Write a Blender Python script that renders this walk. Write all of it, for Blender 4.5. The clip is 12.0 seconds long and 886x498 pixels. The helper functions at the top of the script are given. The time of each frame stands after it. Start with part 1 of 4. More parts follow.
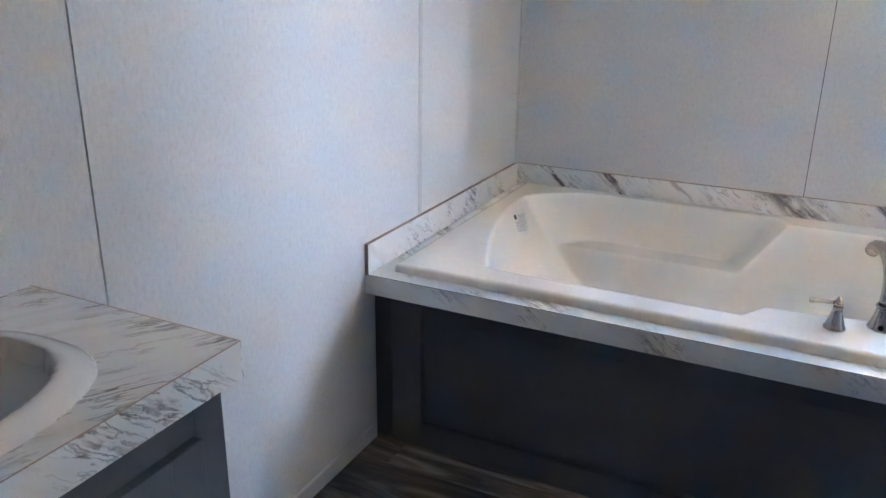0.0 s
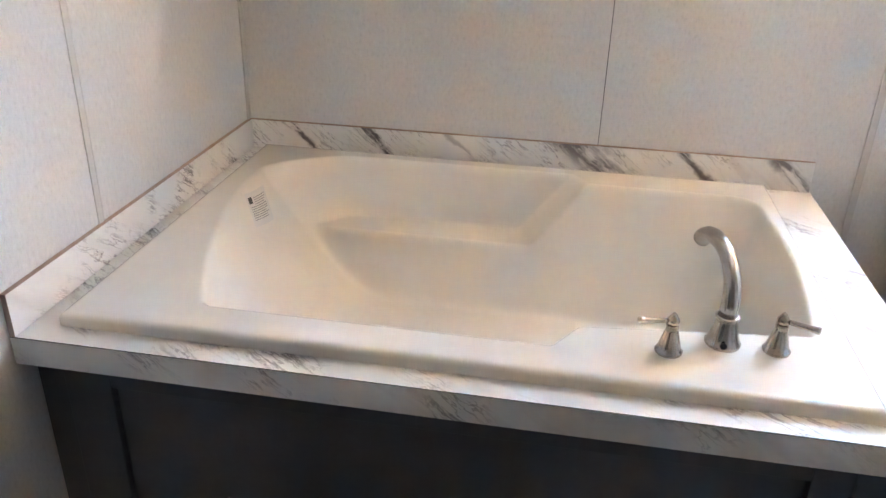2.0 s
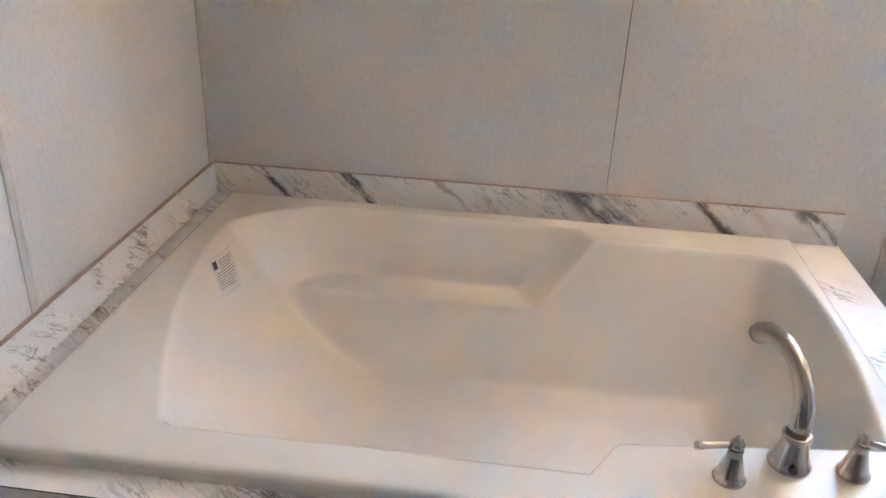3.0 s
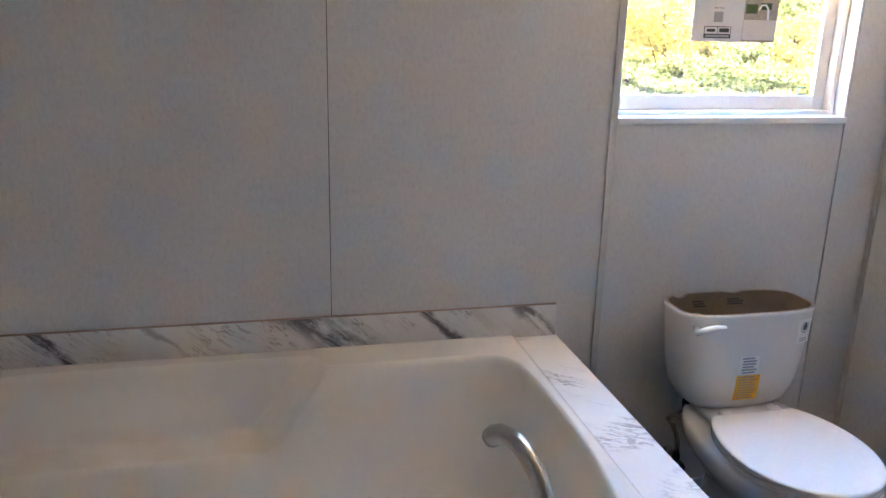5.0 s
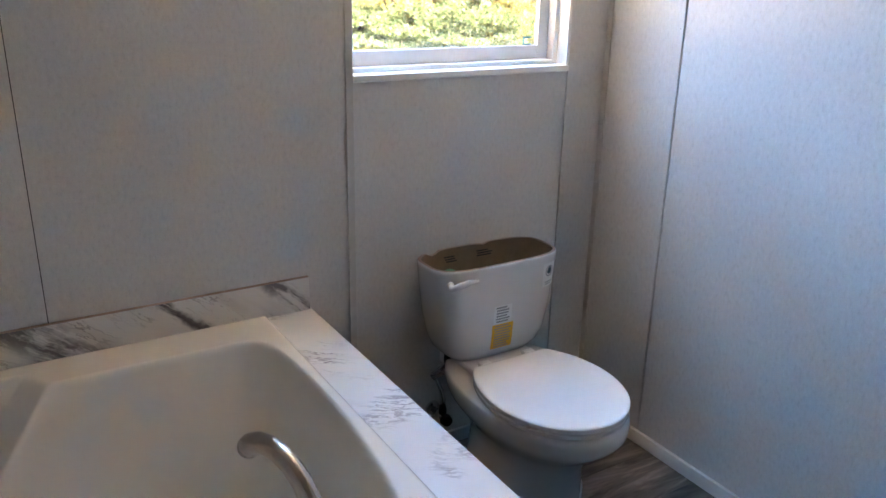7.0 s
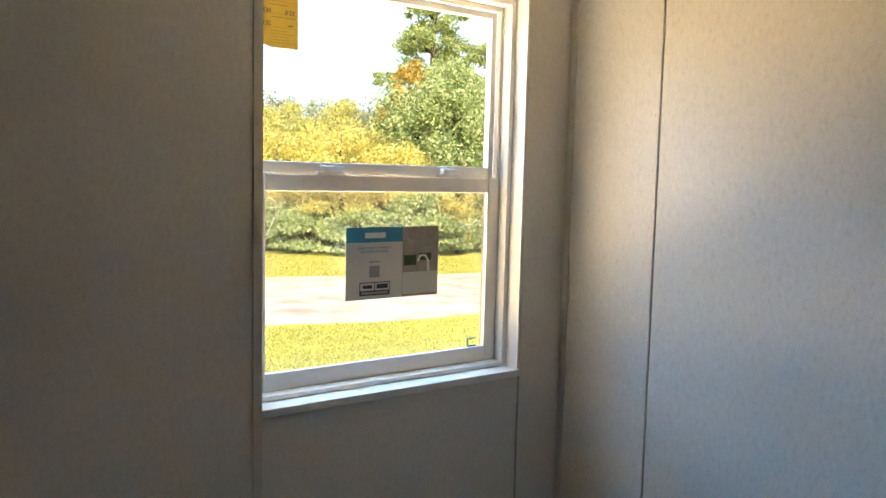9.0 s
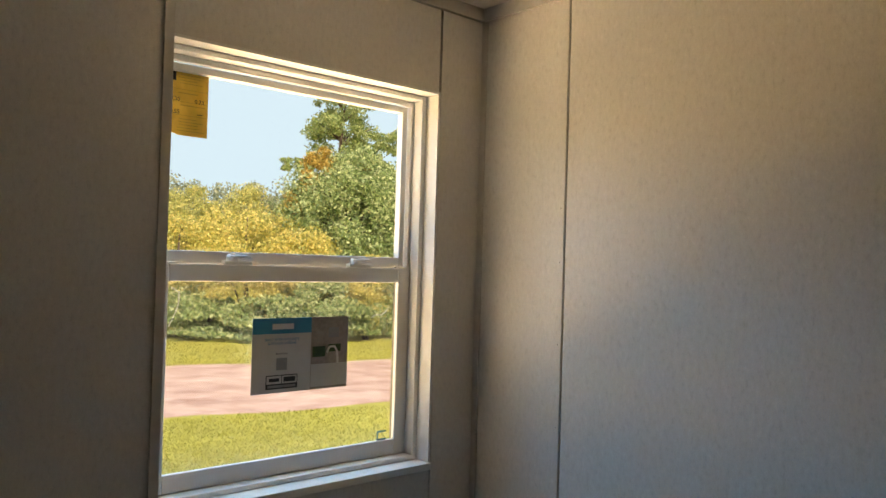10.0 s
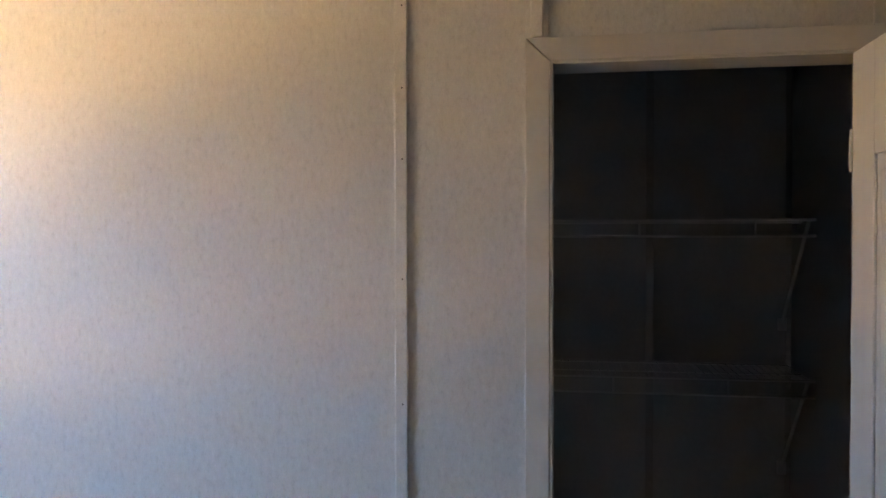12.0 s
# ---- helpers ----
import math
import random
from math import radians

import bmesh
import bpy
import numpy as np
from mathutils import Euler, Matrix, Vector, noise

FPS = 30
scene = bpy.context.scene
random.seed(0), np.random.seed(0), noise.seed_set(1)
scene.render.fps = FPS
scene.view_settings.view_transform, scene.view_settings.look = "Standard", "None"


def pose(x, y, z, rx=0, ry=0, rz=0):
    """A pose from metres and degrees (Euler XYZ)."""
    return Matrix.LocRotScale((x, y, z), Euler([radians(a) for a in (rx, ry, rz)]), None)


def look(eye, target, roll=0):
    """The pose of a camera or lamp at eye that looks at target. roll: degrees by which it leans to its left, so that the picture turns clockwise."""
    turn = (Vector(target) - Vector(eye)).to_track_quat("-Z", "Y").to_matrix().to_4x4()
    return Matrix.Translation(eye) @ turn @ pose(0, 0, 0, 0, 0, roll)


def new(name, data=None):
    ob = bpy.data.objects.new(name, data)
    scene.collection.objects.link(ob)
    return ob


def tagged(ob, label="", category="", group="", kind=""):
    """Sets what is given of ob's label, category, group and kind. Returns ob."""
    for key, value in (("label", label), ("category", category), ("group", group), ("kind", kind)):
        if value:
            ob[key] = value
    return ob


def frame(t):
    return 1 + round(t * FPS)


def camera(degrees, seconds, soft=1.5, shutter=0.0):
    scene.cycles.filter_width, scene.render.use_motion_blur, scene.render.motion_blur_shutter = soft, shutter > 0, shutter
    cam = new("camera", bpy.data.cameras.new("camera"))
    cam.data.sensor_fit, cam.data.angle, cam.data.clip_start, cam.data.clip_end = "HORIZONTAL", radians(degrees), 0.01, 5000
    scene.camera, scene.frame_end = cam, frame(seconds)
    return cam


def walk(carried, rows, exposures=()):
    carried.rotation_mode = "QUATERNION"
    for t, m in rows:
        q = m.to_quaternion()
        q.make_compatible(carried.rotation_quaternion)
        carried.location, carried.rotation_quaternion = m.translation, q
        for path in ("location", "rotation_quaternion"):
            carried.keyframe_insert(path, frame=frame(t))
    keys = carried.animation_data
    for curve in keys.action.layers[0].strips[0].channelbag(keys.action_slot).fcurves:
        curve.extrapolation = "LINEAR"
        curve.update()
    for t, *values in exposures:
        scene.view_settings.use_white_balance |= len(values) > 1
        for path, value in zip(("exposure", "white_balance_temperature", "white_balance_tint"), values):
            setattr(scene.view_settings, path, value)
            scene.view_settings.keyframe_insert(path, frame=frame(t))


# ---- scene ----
EXPOSURES = [
    (0.0, 3.22, 5650, 20),
    (1.5, 3.42, 6650, 24),
    (2.5, 3.2, 6900, 24),
    (4.5, 2.5, 6400, 25),
    (5.5, 2.13, 6150, 25),
    (6.5, 1.99, 6250, 25),
    (8.3, 1.38, 6500, 13),
    (9.5, 0.14, 7150, 14),
    (10.5, -0.25, 7400, 16),
    (11.2, 0.2, 6800, 18),
    (12.0, 1.42, 6900, 25),
]
cam = camera(58.8, 12.0)
PATH = [
    (0, (1.157, -3.041, 1.416), (0.326, -1.348, 0.749), 0.8),
    (0.3, (1.169, -2.974, 1.404), (0.443, -1.257, 0.681), 0.7),
    (0.5, (1.146, -2.921, 1.381), (0.496, -1.181, 0.64), 1.1),
    (1, (1.067, -2.727, 1.372), (0.567, -0.965, 0.57), 1.5),
    (1.5, (1.016, -2.56, 1.381), (0.646, -0.785, 0.537), 1.6),
    (2, (1.022, -2.335, 1.403), (0.736, -0.557, 0.534), 1.7),
    (2.5, (0.948, -2.156, 1.409), (0.714, -0.371, 0.537), 2.0),
    (2.7, (0.882, -2.067, 1.428), (0.67, -0.286, 0.544), 2.4),
    (4.3, (0.884, -1.993, 1.459), (0.987, -0.105, 0.808), 1.3),
    (4.5, (0.909, -1.977, 1.448), (1.107, -0.084, 0.834), 1.3),
    (5, (0.951, -1.956, 1.419), (1.39, -0.086, 0.86), 1.4),
    (5.5, (0.98, -1.932, 1.364), (1.639, -0.126, 0.812), 1.2),
    (6, (1.003, -1.923, 1.345), (1.818, -0.203, 0.731), 0.9),
    (6.3, (1.009, -1.909, 1.361), (1.891, -0.239, 0.705), 0.8),
    (6.5, (1.013, -1.893, 1.369), (1.935, -0.249, 0.7), 0.8),
    (6.7, (1.01, -1.876, 1.39), (1.971, -0.258, 0.71), 0.9),
    (8.3, (1.158, -1.654, 1.617), (2.27, -0.041, 1.215), 1.3),
    (8.5, (1.204, -1.62, 1.639), (2.332, -0.004, 1.301), 1.3),
    (9, (1.252, -1.524, 1.677), (2.405, 0.099, 1.491), 1.4),
    (9.5, (1.251, -1.441, 1.691), (2.449, 0.16, 1.64), 1.6),
    (10, (1.251, -1.513, 1.689), (2.587, -0.026, 1.725), 1.7),
    (10.5, (1.23, -1.583, 1.665), (2.816, -0.367, 1.747), 1.2),
    (11, (1.232, -1.627, 1.672), (3.026, -0.747, 1.751), 0.8),
    (11.5, (1.275, -1.665, 1.657), (3.197, -1.115, 1.723), 0.4),
    (12, (1.318, -1.716, 1.66), (3.293, -1.403, 1.626), -0.1),
]
walk(cam, [(t, look(*p)) for t, *p in PATH], EXPOSURES)

# ---- world, sun, window light ----
world = bpy.data.worlds.new("sky")
scene.world = world
world.use_nodes = True
wn = world.node_tree.nodes
sky = wn.new("ShaderNodeTexSky")
sky.sky_type = "NISHITA"
sky.sun_disc = False
sky.sun_elevation = radians(44)
sky.sun_rotation = radians(200)
sky.dust_density = 6.0
wn["Background"].inputs[1].default_value = 0.15
world.node_tree.links.new(sky.outputs[0], wn["Background"].inputs[0])


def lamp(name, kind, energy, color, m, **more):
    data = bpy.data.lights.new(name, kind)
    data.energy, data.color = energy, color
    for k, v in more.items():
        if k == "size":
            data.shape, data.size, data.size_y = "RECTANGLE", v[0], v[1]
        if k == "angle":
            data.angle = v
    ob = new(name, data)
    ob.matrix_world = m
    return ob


lamp("sun", "SUN", 5.0, (1.0, 0.93, 0.82), look((-3.2, -8.6, 8.8), (0, 0, 0)), angle=radians(0.5))
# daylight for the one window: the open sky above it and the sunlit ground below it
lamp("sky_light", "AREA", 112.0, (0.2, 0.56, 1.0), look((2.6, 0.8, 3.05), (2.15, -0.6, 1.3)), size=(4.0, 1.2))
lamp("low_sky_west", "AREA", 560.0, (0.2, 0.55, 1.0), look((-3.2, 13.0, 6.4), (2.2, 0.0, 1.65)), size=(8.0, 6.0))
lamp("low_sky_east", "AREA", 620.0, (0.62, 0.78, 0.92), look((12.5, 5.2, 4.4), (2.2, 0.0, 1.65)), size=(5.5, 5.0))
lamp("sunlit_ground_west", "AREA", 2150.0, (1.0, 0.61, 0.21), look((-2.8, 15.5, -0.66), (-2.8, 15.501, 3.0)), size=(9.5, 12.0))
# added warm fill above the house-shaded near ground, brightens the ceiling and room
lamp("near_ground_fill", "AREA", 430.0, (1.0, 0.73, 0.42), look((1.5, 1.2, 0.1), (1.5, 1.201, 3.0)), size=(4.4, 1.8))


# ---- helpers for meshes ----
def box(bm, x0, y0, z0, x1, y1, z1, bevel=0.0, seg=2):
    vs = [bm.verts.new(p) for p in ((x0, y0, z0), (x1, y0, z0), (x1, y1, z0), (x0, y1, z0),
                                    (x0, y0, z1), (x1, y0, z1), (x1, y1, z1), (x0, y1, z1))]
    fs = [bm.faces.new([vs[i] for i in f]) for f in
          ((3, 2, 1, 0), (4, 5, 6, 7), (0, 1, 5, 4), (1, 2, 6, 5), (2, 3, 7, 6), (3, 0, 4, 7))]
    if bevel:
        es = {e for f in fs for e in f.edges}
        bmesh.ops.bevel(bm, geom=list(es), offset=bevel, segments=seg, profile=0.5, affect="EDGES")
    return bm


def boxes(*specs, bevel=0.0):
    bm = bmesh.new()
    for sp in specs:
        b = bmesh.new()
        box(b, *sp, bevel=bevel)
        me = bpy.data.meshes.new("tmp")
        b.to_mesh(me)
        bm.from_mesh(me)
        bpy.data.meshes.remove(me)
        b.free()
    return bm


def lathe(bm, profile, m=None, n=24):
    """A turned shape: profile of (radius, height) pairs round the z axis of m."""
    m = m or Matrix()
    rings = []
    for r, h in profile:
        rings.append([bm.verts.new(m @ Vector((r * math.cos(2 * math.pi * i / n), r * math.sin(2 * math.pi * i / n), h)))
                      for i in range(n)])
    for a, b in zip(rings, rings[1:]):
        for i in range(n):
            bm.faces.new((a[i], a[(i + 1) % n], b[(i + 1) % n], b[i]))
    bm.faces.new(rings[0][::-1])
    bm.faces.new(rings[-1])
    return bm


def tube(bm, pts, radii, n=12):
    """A round tube through pts with the given radii, closed at both ends."""
    pts = [Vector(p) for p in pts]
    rings, side = [], None
    for i, p in enumerate(pts):
        d = (pts[min(i + 1, len(pts) - 1)] - pts[max(i - 1, 0)]).normalized()
        if side is None:
            side = d.orthogonal().normalized()
        side = (side - d * side.dot(d)).normalized()
        up = d.cross(side)
        r = radii[i] if isinstance(radii, (list, tuple)) else radii
        rings.append([bm.verts.new(p + r * (side * math.cos(2 * math.pi * k / n) + up * math.sin(2 * math.pi * k / n)))
                      for k in range(n)])
    for a, b in zip(rings, rings[1:]):
        for i in range(n):
            bm.faces.new((a[i], a[(i + 1) % n], b[(i + 1) % n], b[i]))
    bm.faces.new(rings[0][::-1])
    bm.faces.new(rings[-1])
    return bm


def loft(bm, rings, cap0=True, cap1=True):
    """Skins closed rings of equal length."""
    vr = [[bm.verts.new(p) for p in r] for r in rings]
    n = len(vr[0])
    for a, b in zip(vr, vr[1:]):
        for i in range(n):
            bm.faces.new((a[i], a[(i + 1) % n], b[(i + 1) % n], b[i]))
    if cap0:
        bm.faces.new(vr[0][::-1])
    if cap1:
        bm.faces.new(vr[-1])
    return bm


def finish(bm, name, material, smooth=False):
    bmesh.ops.recalc_face_normals(bm, faces=bm.faces)
    me = bpy.data.meshes.new(name)
    bm.to_mesh(me)
    bm.free()
    if smooth:
        for p in me.polygons:
            p.use_smooth = True
    if material:
        me.materials.append(material)
    return me


def part(name, bm, material, parent, label="", smooth=False):
    """Links a bmesh as one mesh object under a thing or under a part."""
    ob = new(name, finish(bm, name, material, smooth))
    ob.parent = parent
    ob.matrix_parent_inverse = Matrix.Translation(-BASE[parent.name]) if parent.name in BASE else Matrix()
    if label:
        tagged(ob, label)
    return ob


BASE = {}


def thing(name, base, label, category, group="", kind=""):
    """An Empty at the thing's base that parents its parts; the parts are built in world coordinates."""
    ob = new(name)
    ob.empty_display_size = 0.05
    ob.location = base
    BASE[ob.name] = Vector(base)
    return tagged(ob, label, category, group, kind)


def solid(name, bm, material, label="", category="", group="", kind="", smooth=False):
    return tagged(new(name, finish(bm, name, material, smooth)), label, category, group, kind)


def letters(text, size, m, material, parent, name="lettering"):
    """Words in the built-in font, as a thin mesh."""
    cu = bpy.data.curves.new(name, "FONT")
    cu.body, cu.size, cu.align_x, cu.align_y, cu.extrude = text, size, "CENTER", "CENTER", 0.0002
    tmp = new("tmp", cu)
    me = bpy.data.meshes.new_from_object(tmp.evaluated_get(bpy.context.evaluated_depsgraph_get()))
    bpy.data.objects.remove(tmp)
    me.transform(m)
    me.materials.clear()
    me.materials.append(material)
    me.name = name
    ob = new(name, me)
    ob.parent = parent
    ob.matrix_parent_inverse = Matrix.Translation(-BASE[parent.name]) if parent.name in BASE else Matrix()
    return ob


# ---- materials ----
def material(name, color, rough=0.5, metal=0.0, spec=0.5, coat=0.0):
    """A principled material; returns it with its nodes and links."""
    ma = bpy.data.materials.new(name)
    ma.use_nodes = True
    nt = ma.node_tree
    b = nt.nodes["Principled BSDF"]
    b.inputs["Base Color"].default_value = (*color, 1)
    b.inputs["Roughness"].default_value = rough
    b.inputs["Metallic"].default_value = metal
    b.inputs["Specular IOR Level"].default_value = spec
    b.inputs["Coat Weight"].default_value = coat
    return ma, nt, b


def node(nt, kind, **inputs):
    n = nt.nodes.new(kind)
    for k, v in inputs.items():
        n.inputs[k.replace("_", " ")].default_value = v
    return n


def coords(nt, scale=(1, 1, 1), rot=(0, 0, 0)):
    tc = nt.nodes.new("ShaderNodeTexCoord")
    mp = nt.nodes.new("ShaderNodeMapping")
    mp.inputs["Scale"].default_value = scale
    mp.inputs["Rotation"].default_value = rot
    nt.links.new(tc.outputs["Object"], mp.inputs["Vector"])
    return mp.outputs["Vector"]


def noise_tex(nt, vec, scale, detail=4.0, rough=0.55, dist=0.0):
    n = node(nt, "ShaderNodeTexNoise", Scale=scale, Detail=detail, Roughness=rough, Distortion=dist)
    nt.links.new(vec, n.inputs["Vector"])
    return n.outputs["Fac"]


def ramp(nt, fac, stops):
    r = nt.nodes.new("ShaderNodeValToRGB")
    el = r.color_ramp.elements
    while len(el) < len(stops):
        el.new(0.5)
    for e, (p, c) in zip(el, stops):
        e.position, e.color = p, (*c, 1) if len(c) == 3 else c
    nt.links.new(fac, r.inputs["Fac"])
    return r.outputs["Color"]


def mix(nt, fac, a, b, mode="MIX"):
    n = nt.nodes.new("ShaderNodeMix")
    n.data_type, n.blend_type = "RGBA", mode
    for sock, v in ((n.inputs["Factor"], fac), (n.inputs["A"], a), (n.inputs["B"], b)):
        if isinstance(v, (int, float)):
            sock.default_value = v
        elif isinstance(v, tuple):
            sock.default_value = (*v, 1)
        else:
            nt.links.new(v, sock)
    return n.outputs["Result"]


def bump(nt, b, height, strength, dist=0.002):
    n = node(nt, "ShaderNodeBump", Strength=strength, Distance=dist)
    nt.links.new(height, n.inputs["Height"])
    nt.links.new(n.outputs["Normal"], b.inputs["Normal"])


def wall_material():
    ma, nt, b = material("vinyl_wall_panel", (0.6, 0.58, 0.56), 0.4, spec=0.5)
    v = coords(nt, (1, 1, 0.55))
    fleck = noise_tex(nt, v, 105, 4, 0.65)
    fine = noise_tex(nt, v, 420, 2, 0.6)
    big = noise_tex(nt, coords(nt), 2.2, 3)
    c = ramp(nt, fleck, [(0.3, (0.545, 0.53, 0.51)), (0.45, (0.64, 0.625, 0.605)), (0.58, (0.672, 0.657, 0.637)), (0.75, (0.76, 0.745, 0.725))])
    c = mix(nt, 0.25, c, ramp(nt, fine, [(0.3, (0.55, 0.535, 0.515)), (0.7, (0.75, 0.735, 0.715))]))
    c = mix(nt, 0.12, c, ramp(nt, big, [(0.3, (0.52, 0.5, 0.47)), (0.7, (0.68, 0.67, 0.65))]))
    nt.links.new(c, b.inputs["Base Color"])
    bump(nt, b, fleck, 0.2, 0.0008)
    return ma


def marble_material(name, rot, along=1.0, across=6.0, axes=(0, 1), bands=(), deep=0.95):
    """White laminate printed as marble, with slanting brown and violet strokes in clusters."""
    ma, nt, b = material(name, (0.75, 0.73, 0.7), 0.18)
    turned = coords(nt, (1, 1, 1), rot)
    mp = nt.nodes.new("ShaderNodeMapping")
    sc = [across, across, across]
    sc[axes[0]] = along
    mp.inputs["Scale"].default_value = sc
    nt.links.new(turned, mp.inputs["Vector"])
    warp = node(nt, "ShaderNodeTexNoise", Scale=9.0, Detail=4.0, Roughness=0.6)
    nt.links.new(turned, warp.inputs["Vector"])
    bent = nt.nodes.new("ShaderNodeVectorMath")
    bent.operation = "MULTIPLY_ADD"
    bent.inputs[1].default_value = (0.22, 0.22, 0.22)
    nt.links.new(warp.outputs["Color"], bent.inputs[0])
    nt.links.new(mp.outputs["Vector"], bent.inputs[2])
    v = bent.outputs[0]
    n1 = noise_tex(nt, v, 3.2, 5, 0.58)
    n2 = noise_tex(nt, v, 5.5, 4, 0.55)
    patch = noise_tex(nt, turned, 5.0, 3)
    wide = noise_tex(nt, v, 1.4, 3)
    k, w = (0.0, 0.0, 0.0), (1.0, 1.0, 1.0)
    base = ramp(nt, wide, [(0.3, (0.68, 0.65, 0.62)), (0.45, (0.8, 0.785, 0.76)), (0.8, (0.77, 0.75, 0.735))])
    stroke = ramp(nt, n1, [(0.5, k), (0.53, w), (0.55, k), (0.6, k), (0.66, w), (0.7, k)])
    hair = ramp(nt, n2, [(0.475, k), (0.5, w), (0.525, k)])
    m1 = ramp(nt, patch, [(0.49, k), (0.58, w)])
    if bands:
        # the dark strokes of this strip stand at known places along it, leaning
        sep = nt.nodes.new("ShaderNodeSeparateXYZ")
        plain = nt.nodes.new("ShaderNodeTexCoord")
        nt.links.new(plain.outputs["Object"], sep.inputs[0])
        lean = node(nt, "ShaderNodeMath")
        lean.operation = "MULTIPLY_ADD"
        lean.inputs[1].default_value = 1.15
        nt.links.new(sep.outputs["Z"], lean.inputs[0])
        nt.links.new(sep.outputs["X"], lean.inputs[2])
        jit = node(nt, "ShaderNodeMath")
        jit.operation = "MULTIPLY_ADD"
        jit.inputs[1].default_value = 0.09
        nt.links.new(noise_tex(nt, turned, 16, 4), jit.inputs[0])
        nt.links.new(lean.outputs[0], jit.inputs[2])
        unit = node(nt, "ShaderNodeMapRange")
        unit.inputs["From Min"].default_value, unit.inputs["From Max"].default_value = 0.6, 2.6
        nt.links.new(jit.outputs[0], unit.inputs["Value"])
        stops = []
        for at, half, tone in bands:
            c0 = (at + 1.15 * 0.62 + 0.045 - 0.6) / 2.0
            stops += [(c0 - half, k), (c0 - half * 0.3, (tone,) * 3), (c0 + half * 0.3, (tone,) * 3), (c0 + half, k)]
        m1 = ramp(nt, unit.outputs[0], stops)
        n1 = noise_tex(nt, v, 4.2, 5, 0.6)
        stroke = ramp(nt, n1, [(0.42, k), (0.53, w)])
    m2 = ramp(nt, noise_tex(nt, turned, 5.0, 2), [(0.45, k), (0.6, w)])
    f1 = mix(nt, 1.0, stroke, m1, "MULTIPLY")
    f2 = mix(nt, 1.0, hair, m2, "MULTIPLY")
    c = mix(nt, mix(nt, 1.0, f2, (0.75, 0.75, 0.75), "MULTIPLY"), base, (0.24, 0.205, 0.195))
    c = mix(nt, mix(nt, 1.0, f1, (deep, deep, deep), "MULTIPLY"), c, (0.12, 0.1, 0.115))
    nt.links.new(c, b.inputs["Base Color"])
    return ma


def plank_material():
    ma, nt, b = material("vinyl_plank_floor", (0.09, 0.075, 0.062), 0.42)
    v = coords(nt, (1.1, 7, 1))
    info = nt.nodes.new("ShaderNodeObjectInfo")
    off = nt.nodes.new("ShaderNodeVectorMath")
    off.operation = "MULTIPLY_ADD"
    off.inputs[1].default_value = (37, 11, 5)
    nt.links.new(info.outputs["Random"], off.inputs[0])
    nt.links.new(v, off.inputs[2])
    g = noise_tex(nt, off.outputs[0], 2.0, 7, 0.58, 1.6)
    fine = noise_tex(nt, off.outputs[0], 22, 4, 0.6)
    c = ramp(nt, g, [(0.36, (0.04, 0.028, 0.022)), (0.46, (0.11, 0.082, 0.065)), (0.55, (0.2, 0.158, 0.128)), (0.66, (0.36, 0.3, 0.25))])
    c = mix(nt, 0.22, c, ramp(nt, fine, [(0.35, (0.03, 0.024, 0.02)), (0.65, (0.17, 0.145, 0.12))]))
    tone = nt.nodes.new("ShaderNodeMapRange")
    tone.inputs["To Min"].default_value, tone.inputs["To Max"].default_value = 0.6, 1.5
    nt.links.new(info.outputs["Random"], tone.inputs["Value"])
    c = mix(nt, 1.0, c, tone.outputs[0], "MULTIPLY")
    nt.links.new(c, b.inputs["Base Color"])
    bump(nt, b, g, 0.25, 0.001)
    return ma


def mottled(name, dark, light, scale, rough=0.5, spec=0.5, metal=0.0, strength=0.0, stretch=(1, 1, 1), coat=0.0):
    ma, nt, b = material(name, light, rough, metal, spec, coat)
    v = coords(nt, stretch)
    n = noise_tex(nt, v, scale, 5)
    n2 = noise_tex(nt, v, scale * 9, 3)
    c = mix(nt, 0.35, ramp(nt, n, [(0.3, dark), (0.7, light)]), ramp(nt, n2, [(0.3, dark), (0.7, light)]))
    nt.links.new(c, b.inputs["Base Color"])
    if strength:
        bump(nt, b, n2, strength)
    return ma


def leaf_material(name, dark, mid, light):
    ma, nt, b = material(name, mid, 0.45)
    geo = nt.nodes.new("ShaderNodeNewGeometry")
    c = ramp(nt, geo.outputs["Random Per Island"], [(0.0, dark), (0.5, mid), (1.0, light)])
    nt.links.new(c, b.inputs["Base Color"])
    tr = nt.nodes.new("ShaderNodeBsdfTranslucent")
    nt.links.new(c, tr.inputs["Color"])
    ms = nt.nodes.new("ShaderNodeMixShader")
    ms.inputs[0].default_value = 0.45
    out = nt.nodes["Material Output"]
    nt.links.new(b.outputs[0], ms.inputs[1])
    nt.links.new(tr.outputs[0], ms.inputs[2])
    nt.links.new(ms.outputs[0], out.inputs[0])
    return ma


WALL = wall_material()
MARBLE_DECK = marble_material("marble_laminate_deck", (0, 0, radians(36)), 0.9, 6.0, deep=0.6)
MARBLE_VANITY = marble_material("marble_laminate_vanity", (0, 0, radians(-58)), 0.8, 8.0, deep=0.7)
MARBLE_EDGE = marble_material("marble_laminate_edge", (0, radians(-38), 0), 1.3, 8.5, deep=0.75)
MARBLE_SIDE = marble_material("marble_laminate_side", (radians(38), 0, 0), 1.3, 8.5, (1, 0), deep=0.75)
MARBLE_BACK = marble_material("marble_laminate_backsplash", (0, radians(-38), 0), 1.3, 8.5,
                              bands=((0.185, 0.012, 1.0), (0.44, 0.02, 1.0), (0.7, 0.008, 0.5), (1.10, 0.05, 0.9), (1.41, 0.014, 1.0), (1.68, 0.024, 0.9)))
PLANK = plank_material()
